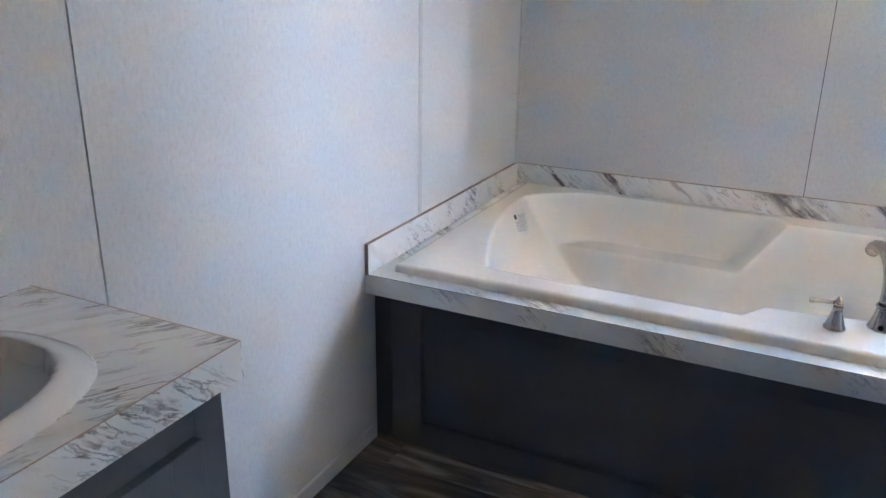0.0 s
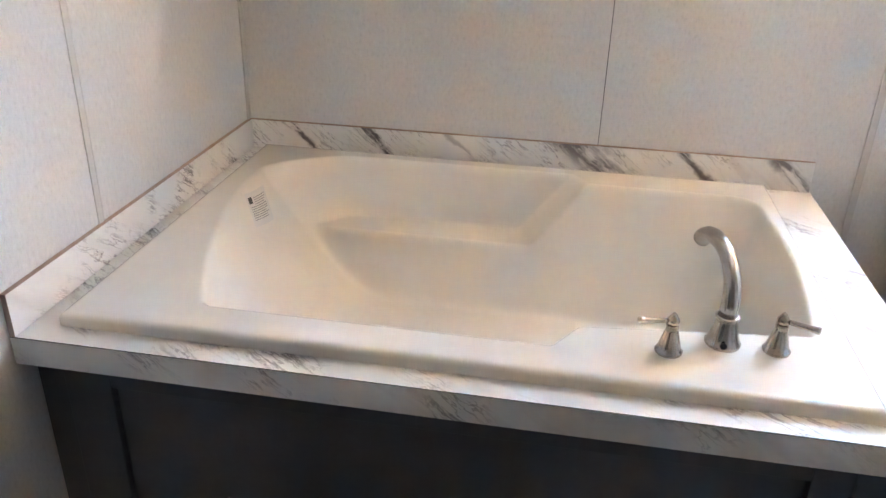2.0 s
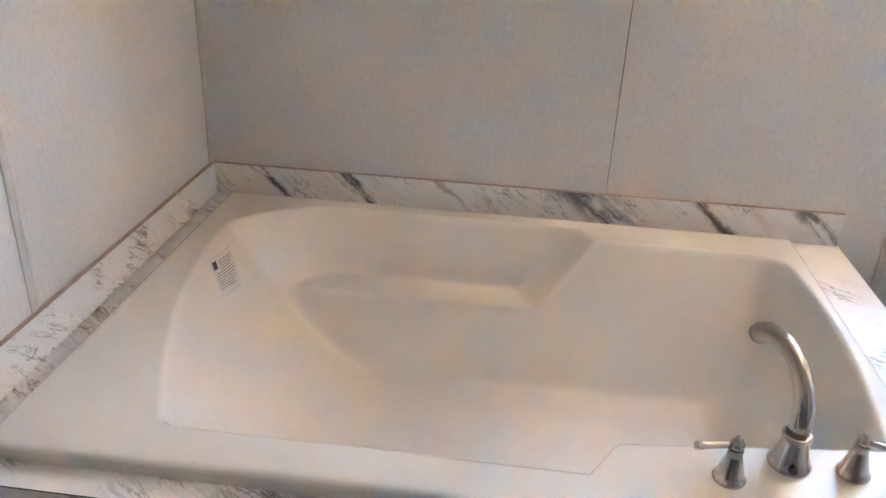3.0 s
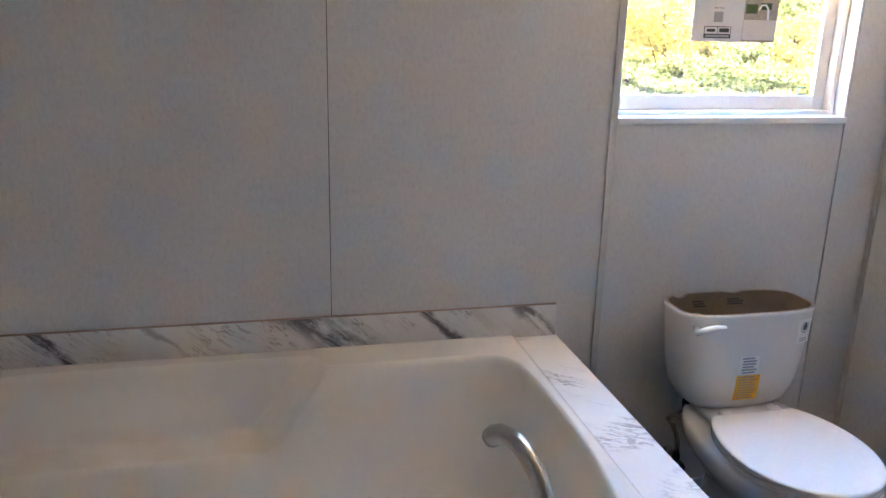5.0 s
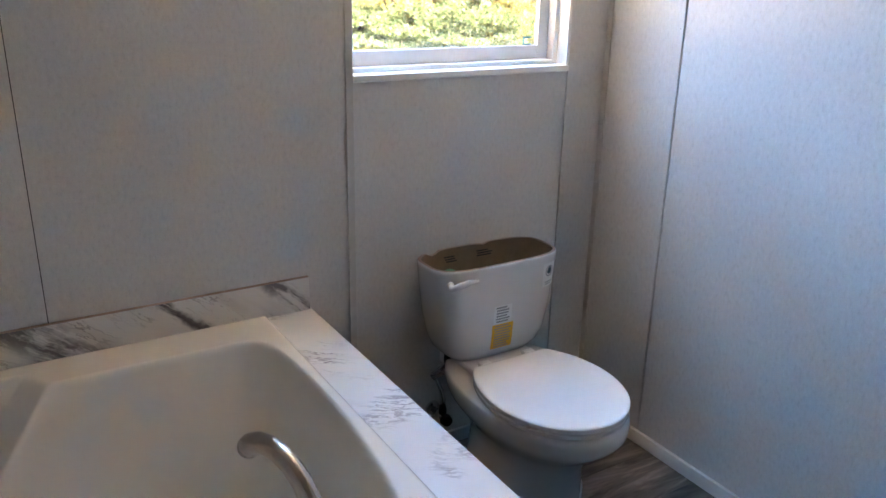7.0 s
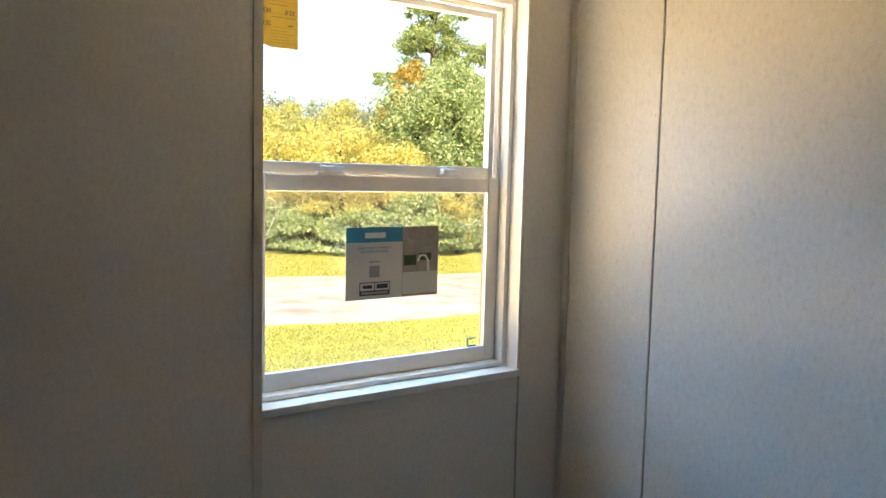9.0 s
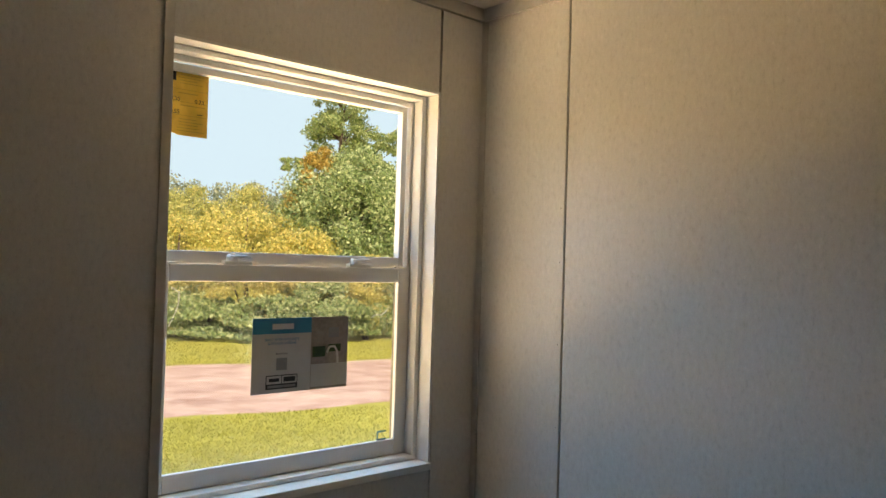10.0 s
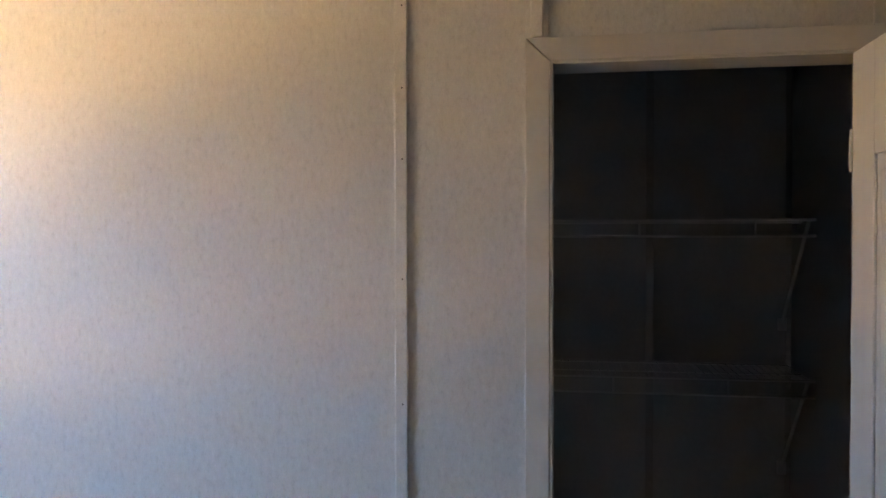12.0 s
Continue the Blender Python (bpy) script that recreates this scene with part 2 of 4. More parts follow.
TRIM = mottled("wall_trim_vinyl", (0.5, 0.48, 0.45), (0.6, 0.58, 0.55), 40, 0.45)
CASING = mottled("casing_paint", (0.6, 0.57, 0.53), (0.68, 0.65, 0.61), 12, 0.45)
BASE_WHITE = mottled("baseboard_paint", (0.72, 0.7, 0.68), (0.78, 0.76, 0.74), 12, 0.4)
SCREEN_RAIL = mottled("tan_screen_rail", (0.16, 0.15, 0.11), (0.22, 0.2, 0.15), 20, 0.5)
WHITE_VINYL = mottled("white_window_vinyl", (0.72, 0.72, 0.71), (0.8, 0.8, 0.79), 6, 0.35)
CEILING = mottled("ceiling_board", (0.72, 0.7, 0.67), (0.82, 0.8, 0.77), 60, 0.8, strength=0.3)
GRAY_PAINT = mottled("charcoal_cabinet_paint", (0.08, 0.084, 0.091), (0.102, 0.106, 0.115), 9, 0.38, strength=0.08)
ACRYLIC = mottled("bone_acrylic", (0.77, 0.725, 0.655), (0.81, 0.77, 0.7), 3, 0.14, coat=0.3)
CERAMIC = mottled("white_glazed_ceramic", (0.72, 0.69, 0.66), (0.76, 0.73, 0.7), 4, 0.12, coat=0.3)
RAW_CERAMIC = mottled("unglazed_tank_inside", (0.2, 0.14, 0.085), (0.28, 0.2, 0.13), 20, 0.7)
SEAT_PLASTIC = mottled("white_seat_plastic", (0.78, 0.76, 0.74), (0.82, 0.8, 0.78), 4, 0.1)
NICKEL = mottled("brushed_nickel", (0.48, 0.42, 0.375), (0.61, 0.545, 0.49), 30, 0.23, metal=1.0, stretch=(1, 1, 0.08))
CHROME = mottled("chrome", (0.62, 0.62, 0.62), (0.75, 0.75, 0.75), 20, 0.25, metal=1.0)
DARK = mottled("dark_gap", (0.01, 0.01, 0.01), (0.02, 0.02, 0.02), 10, 0.8)
WIRE = mottled("white_wire_coating", (0.8, 0.79, 0.77), (0.86, 0.85, 0.83), 20, 0.4)
CLOSET_WALL = mottled("closet_panel", (0.6, 0.585, 0.565), (0.68, 0.665, 0.645), 60, 0.5)
DOOR_PAINT = mottled("white_door_paint", (0.72, 0.7, 0.68), (0.78, 0.76, 0.74), 8, 0.4)
PAPER = mottled("white_paper", (0.7, 0.69, 0.67), (0.78, 0.77, 0.75), 30, 0.6)
CARD = mottled("grey_card", (0.55, 0.54, 0.52), (0.62, 0.61, 0.59), 20, 0.5)
BLUE = mottled("blue_ink", (0.02, 0.2, 0.36), (0.03, 0.25, 0.42), 20, 0.5)
INK = mottled("black_ink", (0.02, 0.02, 0.02), (0.04, 0.04, 0.04), 20, 0.6)
GREY_INK = mottled("grey_ink", (0.25, 0.25, 0.25), (0.32, 0.32, 0.32), 20, 0.6)
YELLOW = mottled("yellow_label", (0.8, 0.4, 0.01), (0.86, 0.46, 0.02), 20, 0.5)
OCHRE = mottled("yellow_film", (0.75, 0.5, 0.06), (0.82, 0.58, 0.1), 20, 0.4)
PHOTO = mottled("printed_photo", (0.2, 0.16, 0.13), (0.45, 0.4, 0.35), 14, 0.45)
GREEN_INK = mottled("green_ink", (0.02, 0.05, 0.01), (0.05, 0.1, 0.02), 60, 0.5)
GREEN_CAP = mottled("green_plastic", (0.04, 0.2, 0.06), (0.06, 0.28, 0.09), 30, 0.4)
GRASS = mottled("lawn", (0.3, 0.3, 0.045), (0.52, 0.5, 0.08), 0.9, 0.9, strength=0.6)
CLAY = mottled("pink_clay_road", (0.34, 0.18, 0.13), (0.84, 0.65, 0.57), 1.9, 0.9, strength=0.4)
BARK = mottled("bark", (0.05, 0.035, 0.025), (0.14, 0.1, 0.07), 6, 0.9, strength=0.6, stretch=(1, 1, 0.2))
LEAF_DARK = leaf_material("broad_leaf", (0.13, 0.21, 0.08), (0.37, 0.48, 0.2), (0.78, 0.82, 0.46))
LEAF_YELLOW = leaf_material("yellow_leaf", (0.34, 0.38, 0.11), (0.68, 0.62, 0.19), (0.93, 0.78, 0.3))
LEAF_PINE = leaf_material("pine_needles", (0.2, 0.29, 0.1), (0.38, 0.47, 0.18), (0.62, 0.64, 0.3))
# far leaves are paler and greyer: distance haze mixed into their colour
LEAF_FAR_HAZE = leaf_material("far_leaf_haze", (0.24, 0.29, 0.22), (0.38, 0.43, 0.28), (0.58, 0.58, 0.34))
LEAF_TURNING = leaf_material("turning_leaf", (0.34, 0.39, 0.13), (0.6, 0.6, 0.22), (0.85, 0.74, 0.3))
LEAF_ORANGE = leaf_material("orange_leaf", (0.38, 0.28, 0.06), (0.6, 0.43, 0.11), (0.75, 0.58, 0.2))
BLUE_DARK = mottled("dark_blue_ink", (0.01, 0.04, 0.06), (0.02, 0.06, 0.09), 30, 0.5)
OCHRE_INK = mottled("brown_print", (0.5, 0.33, 0.04), (0.58, 0.4, 0.07), 30, 0.5)
CLEAR_FILM = mottled("clear_film", (0.74, 0.7, 0.64), (0.8, 0.76, 0.7), 30, 0.12)
GLASS = bpy.data.materials.new("window_glass")
GLASS.use_nodes = True
gb = GLASS.node_tree.nodes["Principled BSDF"]
gb.inputs["Transmission Weight"].default_value = 1.0
gb.inputs["Roughness"].default_value = 0.0
gb.inputs["IOR"].default_value = 1.05
gb.inputs["Base Color"].default_value = (0.97, 0.98, 0.97, 1)

SCREEN = bpy.data.materials.new("insect_screen_mesh")
SCREEN.use_nodes = True
sn = SCREEN.node_tree
see = sn.nodes.new("ShaderNodeBsdfTransparent")
ms = sn.nodes.new("ShaderNodeMixShader")
sn.nodes["Principled BSDF"].inputs["Base Color"].default_value = (0.55, 0.57, 0.57, 1)
ms.inputs[0].default_value = 0.11
sn.links.new(see.outputs[0], ms.inputs[1])
sn.links.new(sn.nodes["Principled BSDF"].outputs[0], ms.inputs[2])
sn.links.new(ms.outputs[0], sn.nodes["Material Output"].inputs[0])
SKY_GLOW = bpy.data.materials.new("hazy_sky")
SKY_GLOW.use_nodes = True
em = SKY_GLOW.node_tree.nodes.new("ShaderNodeEmission")
em.inputs["Color"].default_value, em.inputs["Strength"].default_value = (0.62, 0.84, 1.0, 1), 1.2
SKY_GLOW.node_tree.links.new(em.outputs[0], SKY_GLOW.node_tree.nodes["Material Output"].inputs[0])

# ---- the room: plan in metres ----
W, BACK, FRONT, H = 2.735, 0.0, -4.3, 2.375       # right wall, back wall, front wall, ceiling
WX0, WX1, WZ0, WZ1 = 1.868, 2.585, 1.168, 2.128   # window opening
DY0, DY1, DZ = -1.684, -2.224, 1.968              # closet opening
CX, CY0, CY1 = 4.18, -1.2, -2.478                  # closet back wall and side walls
TH, TR = 0.11, 0.075

floor = solid("floor", boxes((-0.1, FRONT - 0.1, -0.1, CX + 0.1, 0.1, -0.006)), DARK,
              "dark grey-brown vinyl plank floor", "floor", kind="structure")
ceiling = solid("ceiling", boxes((-0.12, FRONT - 0.12, H, CX + 0.12, 0.14, H + 0.1)), CEILING,
                "plain off-white ceiling board", "ceiling", kind="structure")
P = 0.008
wall_back = solid("wall_back", boxes(
    (-TH, P, -0.1, WX0, TH + P, H), (WX1, P, -0.1, CX + TH, TH + P, H),
    (WX0, P, -0.1, WX1, TH + P, WZ0), (WX0, P, WZ1, WX1, TH + P, H)), DARK,
    "grey linen-look wall panels with a window opening", "wall", kind="structure")
wall_left = solid("wall_left", boxes((-TH, FRONT, -0.1, -P, P, H)), DARK,
                  "grey linen-look vinyl wall panels with thin seams", "wall", kind="structure")
wall_right = solid("wall_right", boxes(
    (W + P, DY0, -0.1, W + TR, P, H), (W + P, FRONT, -0.1, W + TR, DY1, H), (W + P, DY1, DZ, W + TR, DY0, H)), DARK,
    "grey linen-look wall panels with a closet opening", "wall", kind="structure")
wall_front = solid("wall_front", boxes((-TH, FRONT - TH, -0.1, W + TH, FRONT, H)), WALL,
                   "plain grey vinyl-panelled wall", "wall", kind="structure")


def panel(parent, *spec):
    part("panel", boxes(spec, bevel=0.0006), WALL, parent)


G = 0.0011
for x0, x1, z0, z1 in ((0, 1.113, 0, H), (1.113, WX0, 0, H), (WX0, 2.585, 0, WZ0), (WX0, 2.582, WZ1, H), (2.587, W, 0, H)):
    panel(wall_back, x0 + G, 0.0, z0, x1 - G, P, z1)
for y0, y1 in ((0, -0.848), (-0.848, -2.104), (-2.104, -3.33), (-3.33, FRONT)):
    panel(wall_left, -P, y1 + 0.0018, 0, 0, y0 - 0.0018, H)
for y0, y1, z0 in ((0, -0.30, 0), (-0.30, -1.415, 0), (-1.415, DY0, 0), (DY0 + 0.003, DY1, DZ), (DY1, -3.2, 0), (-3.2, FRONT, 0)):
    panel(wall_right, W, y1 + 0.0016, z0, W + P, y0 - 0.0016, H)


def trim(name, label, *specs, mat=TRIM, bevel=0.0015):
    return solid(name, boxes(*specs, bevel=bevel), mat, label, "trim", kind="structure")


trim("trim_batten_left", "narrow grey batten over a panel seam", (0.0005, -0.872, 0.06, 0.003, -0.851, H))
trim("trim_batten_window", "narrow grey batten beside the window", (1.858, -0.006, 0.06, 1.879, -0.0005, H))
trim("trim_batten_right", "raised grey batten over a panel seam", (W - 0.0065, -1.427, 0.06, W - 0.0005, -1.402, H), mat=WALL, bevel=0.0028)
trim("trim_batten_door", "raised grey batten above the door casing", (W - 0.006, -1.673, 2.012, W - 0.0005, -1.650, H),
     (W - 0.006, -2.241, 2.012, W - 0.0005, -2.219, H), mat=WALL, bevel=0.0025)
trim("trim_seam_right", "thin grey seam strip on the wall", (W - 0.002, -0.297, 0.06, W - 0.0004, -0.276, H), mat=WALL, bevel=0.0006)
trim("trim_corner_left", "thin corner strip", (0.0005, -0.022, 0.66, 0.006, -0.0005, H))
trim("trim_corner_right", "thin corner strip", (W - 0.006, -0.02, 0.06, W - 0.0005, -0.0005, H))
trim("trim_ceiling", "pale strip along the ceiling edge", (0.0005, -0.013, 2.34, W - 0.0005, -0.0005, H - 0.0005),
     (W - 0.0135, FRONT, 2.34, W - 0.0005, -0.0135, H - 0.0005), (0.0005, FRONT, 2.34, 0.0135, -0.0135, H - 0.0005))
trim("baseboard", "low pale baseboard along the walls", (0.0005, -2.25, 0.0, 0.011, -1.165, 0.05),
     (1.73, -0.011, 0.0, W - 0.012, -0.0005, 0.044), (W - 0.0115, -1.64, 0.0, W - 0.0005, -0.0005, 0.044),
     (W - 0.0115, FRONT, 0.0, W - 0.0005, -2.25, 0.05), mat=BASE_WHITE)

# closet shell
for nm, sp in (("wall_closet_back", (CX, CY1 - 0.1, -0.1, CX + 0.1, CY0 + 0.1, H)), ("wall_closet_side", (W + TR, CY0, -0.1, CX, CY0 + 0.1, H)),
               ("wall_closet_end", (W + TR, CY1 - 0.1, -0.1, CX, CY1, H))):
    solid(nm, boxes(sp), CLOSET_WALL, "plain panelled closet wall in deep shade", "wall", kind="structure")
trim("trim_closet_batten", "thin batten on the closet wall", (CX - 0.006, -2.015, 0.0, CX - 0.0005, -1.99, H),
     (CX - 0.006, CY1 + 0.001, 0.0, CX - 0.0005, CY1 + 0.02, H))

# door casing and jamb
casing = thing("trim_door_casing", (W, (DY0 + DY1) / 2, 0), "pale flat casing round the closet door", "trim", kind="structure")


def prism_yz(x0, x1, outline):
    """A flat board that faces along x, with the given outline of (y, z) corners."""
    bm = bmesh.new()
    a = [bm.verts.new((x0, y, z)) for y, z in outline]
    b = [bm.verts.new((x1, y, z)) for y, z in outline]
    bm.faces.new(a)
    bm.faces.new(b[::-1])
    for i in range(len(a)):
        j = (i + 1) % len(a)
        bm.faces.new((a[i], b[i], b[j], a[j]))
    bmesh.ops.recalc_face_normals(bm, faces=bm.faces)
    bmesh.ops.bevel(bm, geom=list(bm.edges), offset=0.0012, segments=2, profile=0.5, affect="EDGES")
    return bm


ZT = DZ + 0.041
part("side_casing", prism_yz(W - 0.015, W - 0.0005, [(DY0, 0), (DY0 + 0.042, 0), (DY0 + 0.042, ZT - 0.001), (DY0, DZ - 0.001)]), CASING, casing)
part("side_casing", prism_yz(W - 0.015, W - 0.0005, [(DY1, 0), (DY1 - 0.042, 0), (DY1 - 0.042, ZT - 0.001), (DY1, DZ - 0.001)]), CASING, casing)
part("head_casing", prism_yz(W - 0.015, W - 0.0005, [(DY0 - 0.001, DZ), (DY0 + 0.041, ZT), (DY1 - 0.041, ZT), (DY1 + 0.001, DZ)]), CASING, casing)
part("jamb", boxes((W - 0.0135, DY0 - 0.006, 0, W + TR + 0.003, DY0 - 0.0005, DZ), bevel=0.001), CASING, casing)
part("jamb", boxes((W - 0.0135, DY1 + 0.0005, 0, W + TR + 0.003, DY1 + 0.006, DZ), bevel=0.001), CASING, casing)
part("head_jamb", boxes((W - 0.0135, DY1 + 0.0065, DZ - 0.006, W + TR + 0.003, DY0 - 0.0065, DZ - 0.0005), bevel=0.001), CASING, casing)

# ---- window ----
window = thing("window_1", ((WX0 + WX1) / 2, 0.06, WZ0), "white vinyl single-hung window with closed sashes", "window", kind="structure")
lining = part("window_lining", boxes((WX0, -0.001, WZ0, WX0 + 0.006, 0.055, WZ1), (WX1 - 0.006, -0.001, WZ0, WX1, 0.055, WZ1),
                                     (WX0 + 0.0065, -0.001, WZ1 - 0.006, WX1 - 0.0065, 0.055, WZ1)), WHITE_VINYL, window)
part("window_sill", boxes((1.88, -0.007, WZ0 - 0.006, WX1 + 0.001, 0.056, WZ0 + 0.012), bevel=0.002), WHITE_VINYL, window)


def ring(x0, z0, x1, z1, y0, y1, l, r, b, t, bevel=0.002):
    return boxes((x0, y0, z0, x0 + l, y1, z1), (x1 - r, y0, z0, x1, y1, z1),
                 (x0 + l, y0 + 0.0003, z0, x1 - r, y1 - 0.0003, z0 + b), (x0 + l, y0 + 0.0003, z1 - t, x1 - r, y1 - 0.0003, z1), bevel=bevel)


fx0, fx1, fz0, fz1 = WX0 + 0.0065, WX1 - 0.0065, WZ0 + 0.0125, WZ1 - 0.0065
part("window_frame", ring(fx0, fz0, fx1, fz1, 0.045, 0.117, 0.014, 0.014, 0.012, 0.012), WHITE_VINYL, window)
part("inner_frame", ring(fx0 + 0.014, fz0 + 0.012, fx1 - 0.014, fz1 - 0.012, 0.078, 0.092, 0.01, 0.01, 0.004, 0.014), WHITE_VINYL, window)
upper = part("upper_sash", ring(fx0 + 0.024, 1.662, fx1 - 0.024, fz1 - 0.026, 0.0925, 0.115, 0.016, 0.016, 0.038, 0.016), WHITE_VINYL, window)
lower = part("lower_sash", ring(fx0 + 0.0145, fz0 + 0.0125, fx1 - 0.0145, 1.672, 0.076, 0.0885, 0.03, 0.037, 0.04, 0.037), WHITE_VINYL, window)
pane_up = part("pane", boxes((fx0 + 0.036, 0.1095, 1.696, fx1 - 0.036, 0.1125, fz1 - 0.038)), GLASS, upper)
pane_low = part("pane", boxes((fx0 + 0.04, 0.0845, 1.225, fx1 - 0.044, 0.0875, 1.64)), GLASS, lower)
screen = part("insect_screen", boxes((fx0 + 0.03, 0.1175, 1.2, fx1 - 0.03, 0.118, 1.69)), SCREEN, window)
screen.visible_shadow = False
for sx in (fx0 + 0.0145, fx1 - 0.0355):
    part("screen_rail", boxes((sx, 0.0925, fz0 + 0.0125, sx + 0.021, 0.117, 1.661), bevel=0.002), SCREEN_RAIL, window, "tan screen rail")
pane_up.visible_shadow = pane_low.visible_shadow = False
for lx in (2.075, 2.405):
    lock = part("sash_lock", boxes((lx - 0.034, 0.075, 1.6725, lx + 0.034, 0.092, 1.681), bevel=0.002), WHITE_VINYL, window)
    part("cam", lathe(bmesh.new(), [(0.014, 1.6805), (0.014, 1.69), (0.011, 1.694)], Matrix.Translation((lx - 0.01, 0.084, 0)), 16), WHITE_VINYL, lock, smooth=False)
    part("lever", boxes((lx - 0.008, 0.072, 1.686, lx + 0.03, 0.081, 1.693), bevel=0.002), WHITE_VINYL, lock)
for lx in (fx0 + 0.03, fx1 - 0.045):
    part("tilt_latch", boxes((lx - 0.014, 0.077, 1.6725, lx + 0.03, 0.087, 1.6765), bevel=0.001), WHITE_VINYL, window)
BROWN_EDGE = mottled("brown_laminate_edge", (0.36, 0.24, 0.18), (0.48, 0.34, 0.27), 30, 0.6)


def ring_yz(x0, x1, y0, z0, y1, z1, w):
    """A flat frame that faces along x."""
    return boxes((x0, y0, z0, x1, y0 + w, z1), (x0, y1 - w, z0, x1, y1, z1),
                 (x0, y0 + w, z0, x1, y1 - w, z0 + w), (x0, y0 + w, z1 - w, x1, y1 - w, z1), bevel=0.0015)



# ---- bathtub in its deck ----
def smax(a, b, k):
    h = np.clip(0.5 + 0.5 * (a - b) / k, 0, 1)
    return b * (1 - h) + a * h + k * h * (1 - h)


def smin(a, b, k):
    return -smax(-a, -b, k)


RIM, TX0, TX1, TY0, TY1 = 0.6, 0.07, 1.604, -1.146, -0.05


def tub_height(x, y):
    left = (x - 0.142 - 0.34 * np.maximum(0, -(y + 0.36)) ** 1.7 - 0.19 * (np.maximum(0, y + 0.3) / 0.18) ** 2) * 0.93
    back, rear, front = -0.176 - y, -0.108 - y, y + 1.056
    right = 1.573 - 0.25 * (y + 0.5) ** 2 - x
    # the reclining end curves down into the floor
    floor_z = 0.222
    slope = floor_z + (RIM - floor_z) * np.where(left < 0, 1 - 1.9 * left / 0.4, np.clip(1 - left / 0.4, 0, 1) ** 1.9)
    walls = smax(RIM - 3.4 * front, slope, 0.07)
    walls = smax(walls, smax(RIM - 2.7 * back, slope, 0.07), 0.02)
    walls = smax(walls, RIM - 3.0 * right, 0.2)
    main = smax(walls, np.full_like(x, floor_z), 0.035)
    # the ledge that carries the faucet
    ledge = smin(RIM + 0.012 - 3.2 * (y + 0.978 - 0.13 * (x - 1.075)), RIM + 0.012 + 2.6 * (x - 1.038 - 0.6 * (y + 1.05)), 0.03)
    main = smax(main, ledge, 0.012)
    # the armrest let into the back wall
    rest = smax(RIM - 4.2 * rear, RIM - 1.0 * (1.044 - 0.67 * (y + 0.11) - x), 0.012)
    rest = smax(smax(rest, slope, 0.09), 0.418 + 0.1 * (y + 0.24), 0.02)
    z = smin(main, rest + 12.0 * np.maximum(0, -0.26 - y) ** 2, 0.012)
    z = smin(z, np.full_like(x, RIM), 0.012)
    # the rim rolls over at its outer edge
    edge = np.minimum(np.minimum(x - TX0, TX1 - x), np.minimum(y - TY0, TY1 - y))
    e = np.clip(edge / 0.014, 0, 1)
    return z - 0.012 * (1 - np.sqrt(np.clip(1 - (1 - e) ** 2, 0, 1)))


def height_sheet(x0, x1, y0, y1, step, fn, drop, level):
    """A shell over a rectangle with the height fn(x, y): its flat rim at that level with a skirt down to drop, and the bowl inside it."""
    nx, ny = int(round((x1 - x0) / step)), int(round((y1 - y0) / step))
    ex = np.array([0, 0.002, 0.005, 0.009, 0.014])
    xs = np.concatenate([x0 + ex, np.linspace(x0 + 0.02, x1 - 0.02, nx), x1 - ex[::-1]])
    ys = np.concatenate([y0 + ex, np.linspace(y0 + 0.02, y1 - 0.02, ny), y1 - ex[::-1]])
    X, Y = np.meshgrid(xs, ys, indexing="ij")
    Z = fn(X, Y)
    n, m = X.shape
    verts = np.stack([X, Y, Z], -1).reshape(-1, 3).tolist()
    cells = [(i, j) for i in range(n - 1) for j in range(m - 1)]
    inside = [(i, j) for i, j in cells if 6 <= i < n - 7 and 6 <= j < m - 7 and Z[i:i + 2, j:j + 2].min() < level]
    taken = set(inside)
    outside = [c for c in cells if c not in taken]
    quad = lambda c: (c[0] * m + c[1], (c[0] + 1) * m + c[1], (c[0] + 1) * m + c[1] + 1, c[0] * m + c[1] + 1)
    loop = [i * m for i in range(n)] + [(n - 1) * m + j for j in range(1, m)] + \
           [i * m + m - 1 for i in range(n - 2, -1, -1)] + [j for j in range(m - 2, 0, -1)]
    base = len(verts)
    verts += [(verts[k][0], verts[k][1], drop) for k in loop]
    L = len(loop)
    skirt = [(loop[(q + 1) % L], loop[q], base + q, base + (q + 1) % L) for q in range(L)]
    made = []
    for faces in ([quad(c) for c in outside] + skirt, [quad(c) for c in inside]):
        me = bpy.data.meshes.new("sheet")
        me.from_pydata(verts, [], faces)
        bm = bmesh.new()
        bm.from_mesh(me)
        bpy.data.meshes.remove(me)
        bmesh.ops.delete(bm, geom=[v for v in bm.verts if not v.link_faces], context="VERTS")
        made.append(bm)
    return made


tub = thing("bathtub", (0.85, -0.6, 0.0), "bone-coloured acrylic drop-in bathtub, dry and empty", "bathtub")
tub_rim, tub_bowl = height_sheet(TX0, TX1, TY0, TY1, 0.005, tub_height, 0.5704, RIM + 1.0)
part("rim", tub_rim, ACRYLIC, tub, smooth=True)
part("basin", tub_bowl, ACRYLIC, tub, smooth=True)

deck = thing("tub_deck", (0.87, -0.6, 0.0), "white marble-look laminate deck round the bathtub", "tub deck")
DX1, DYF = 1.744, -1.204


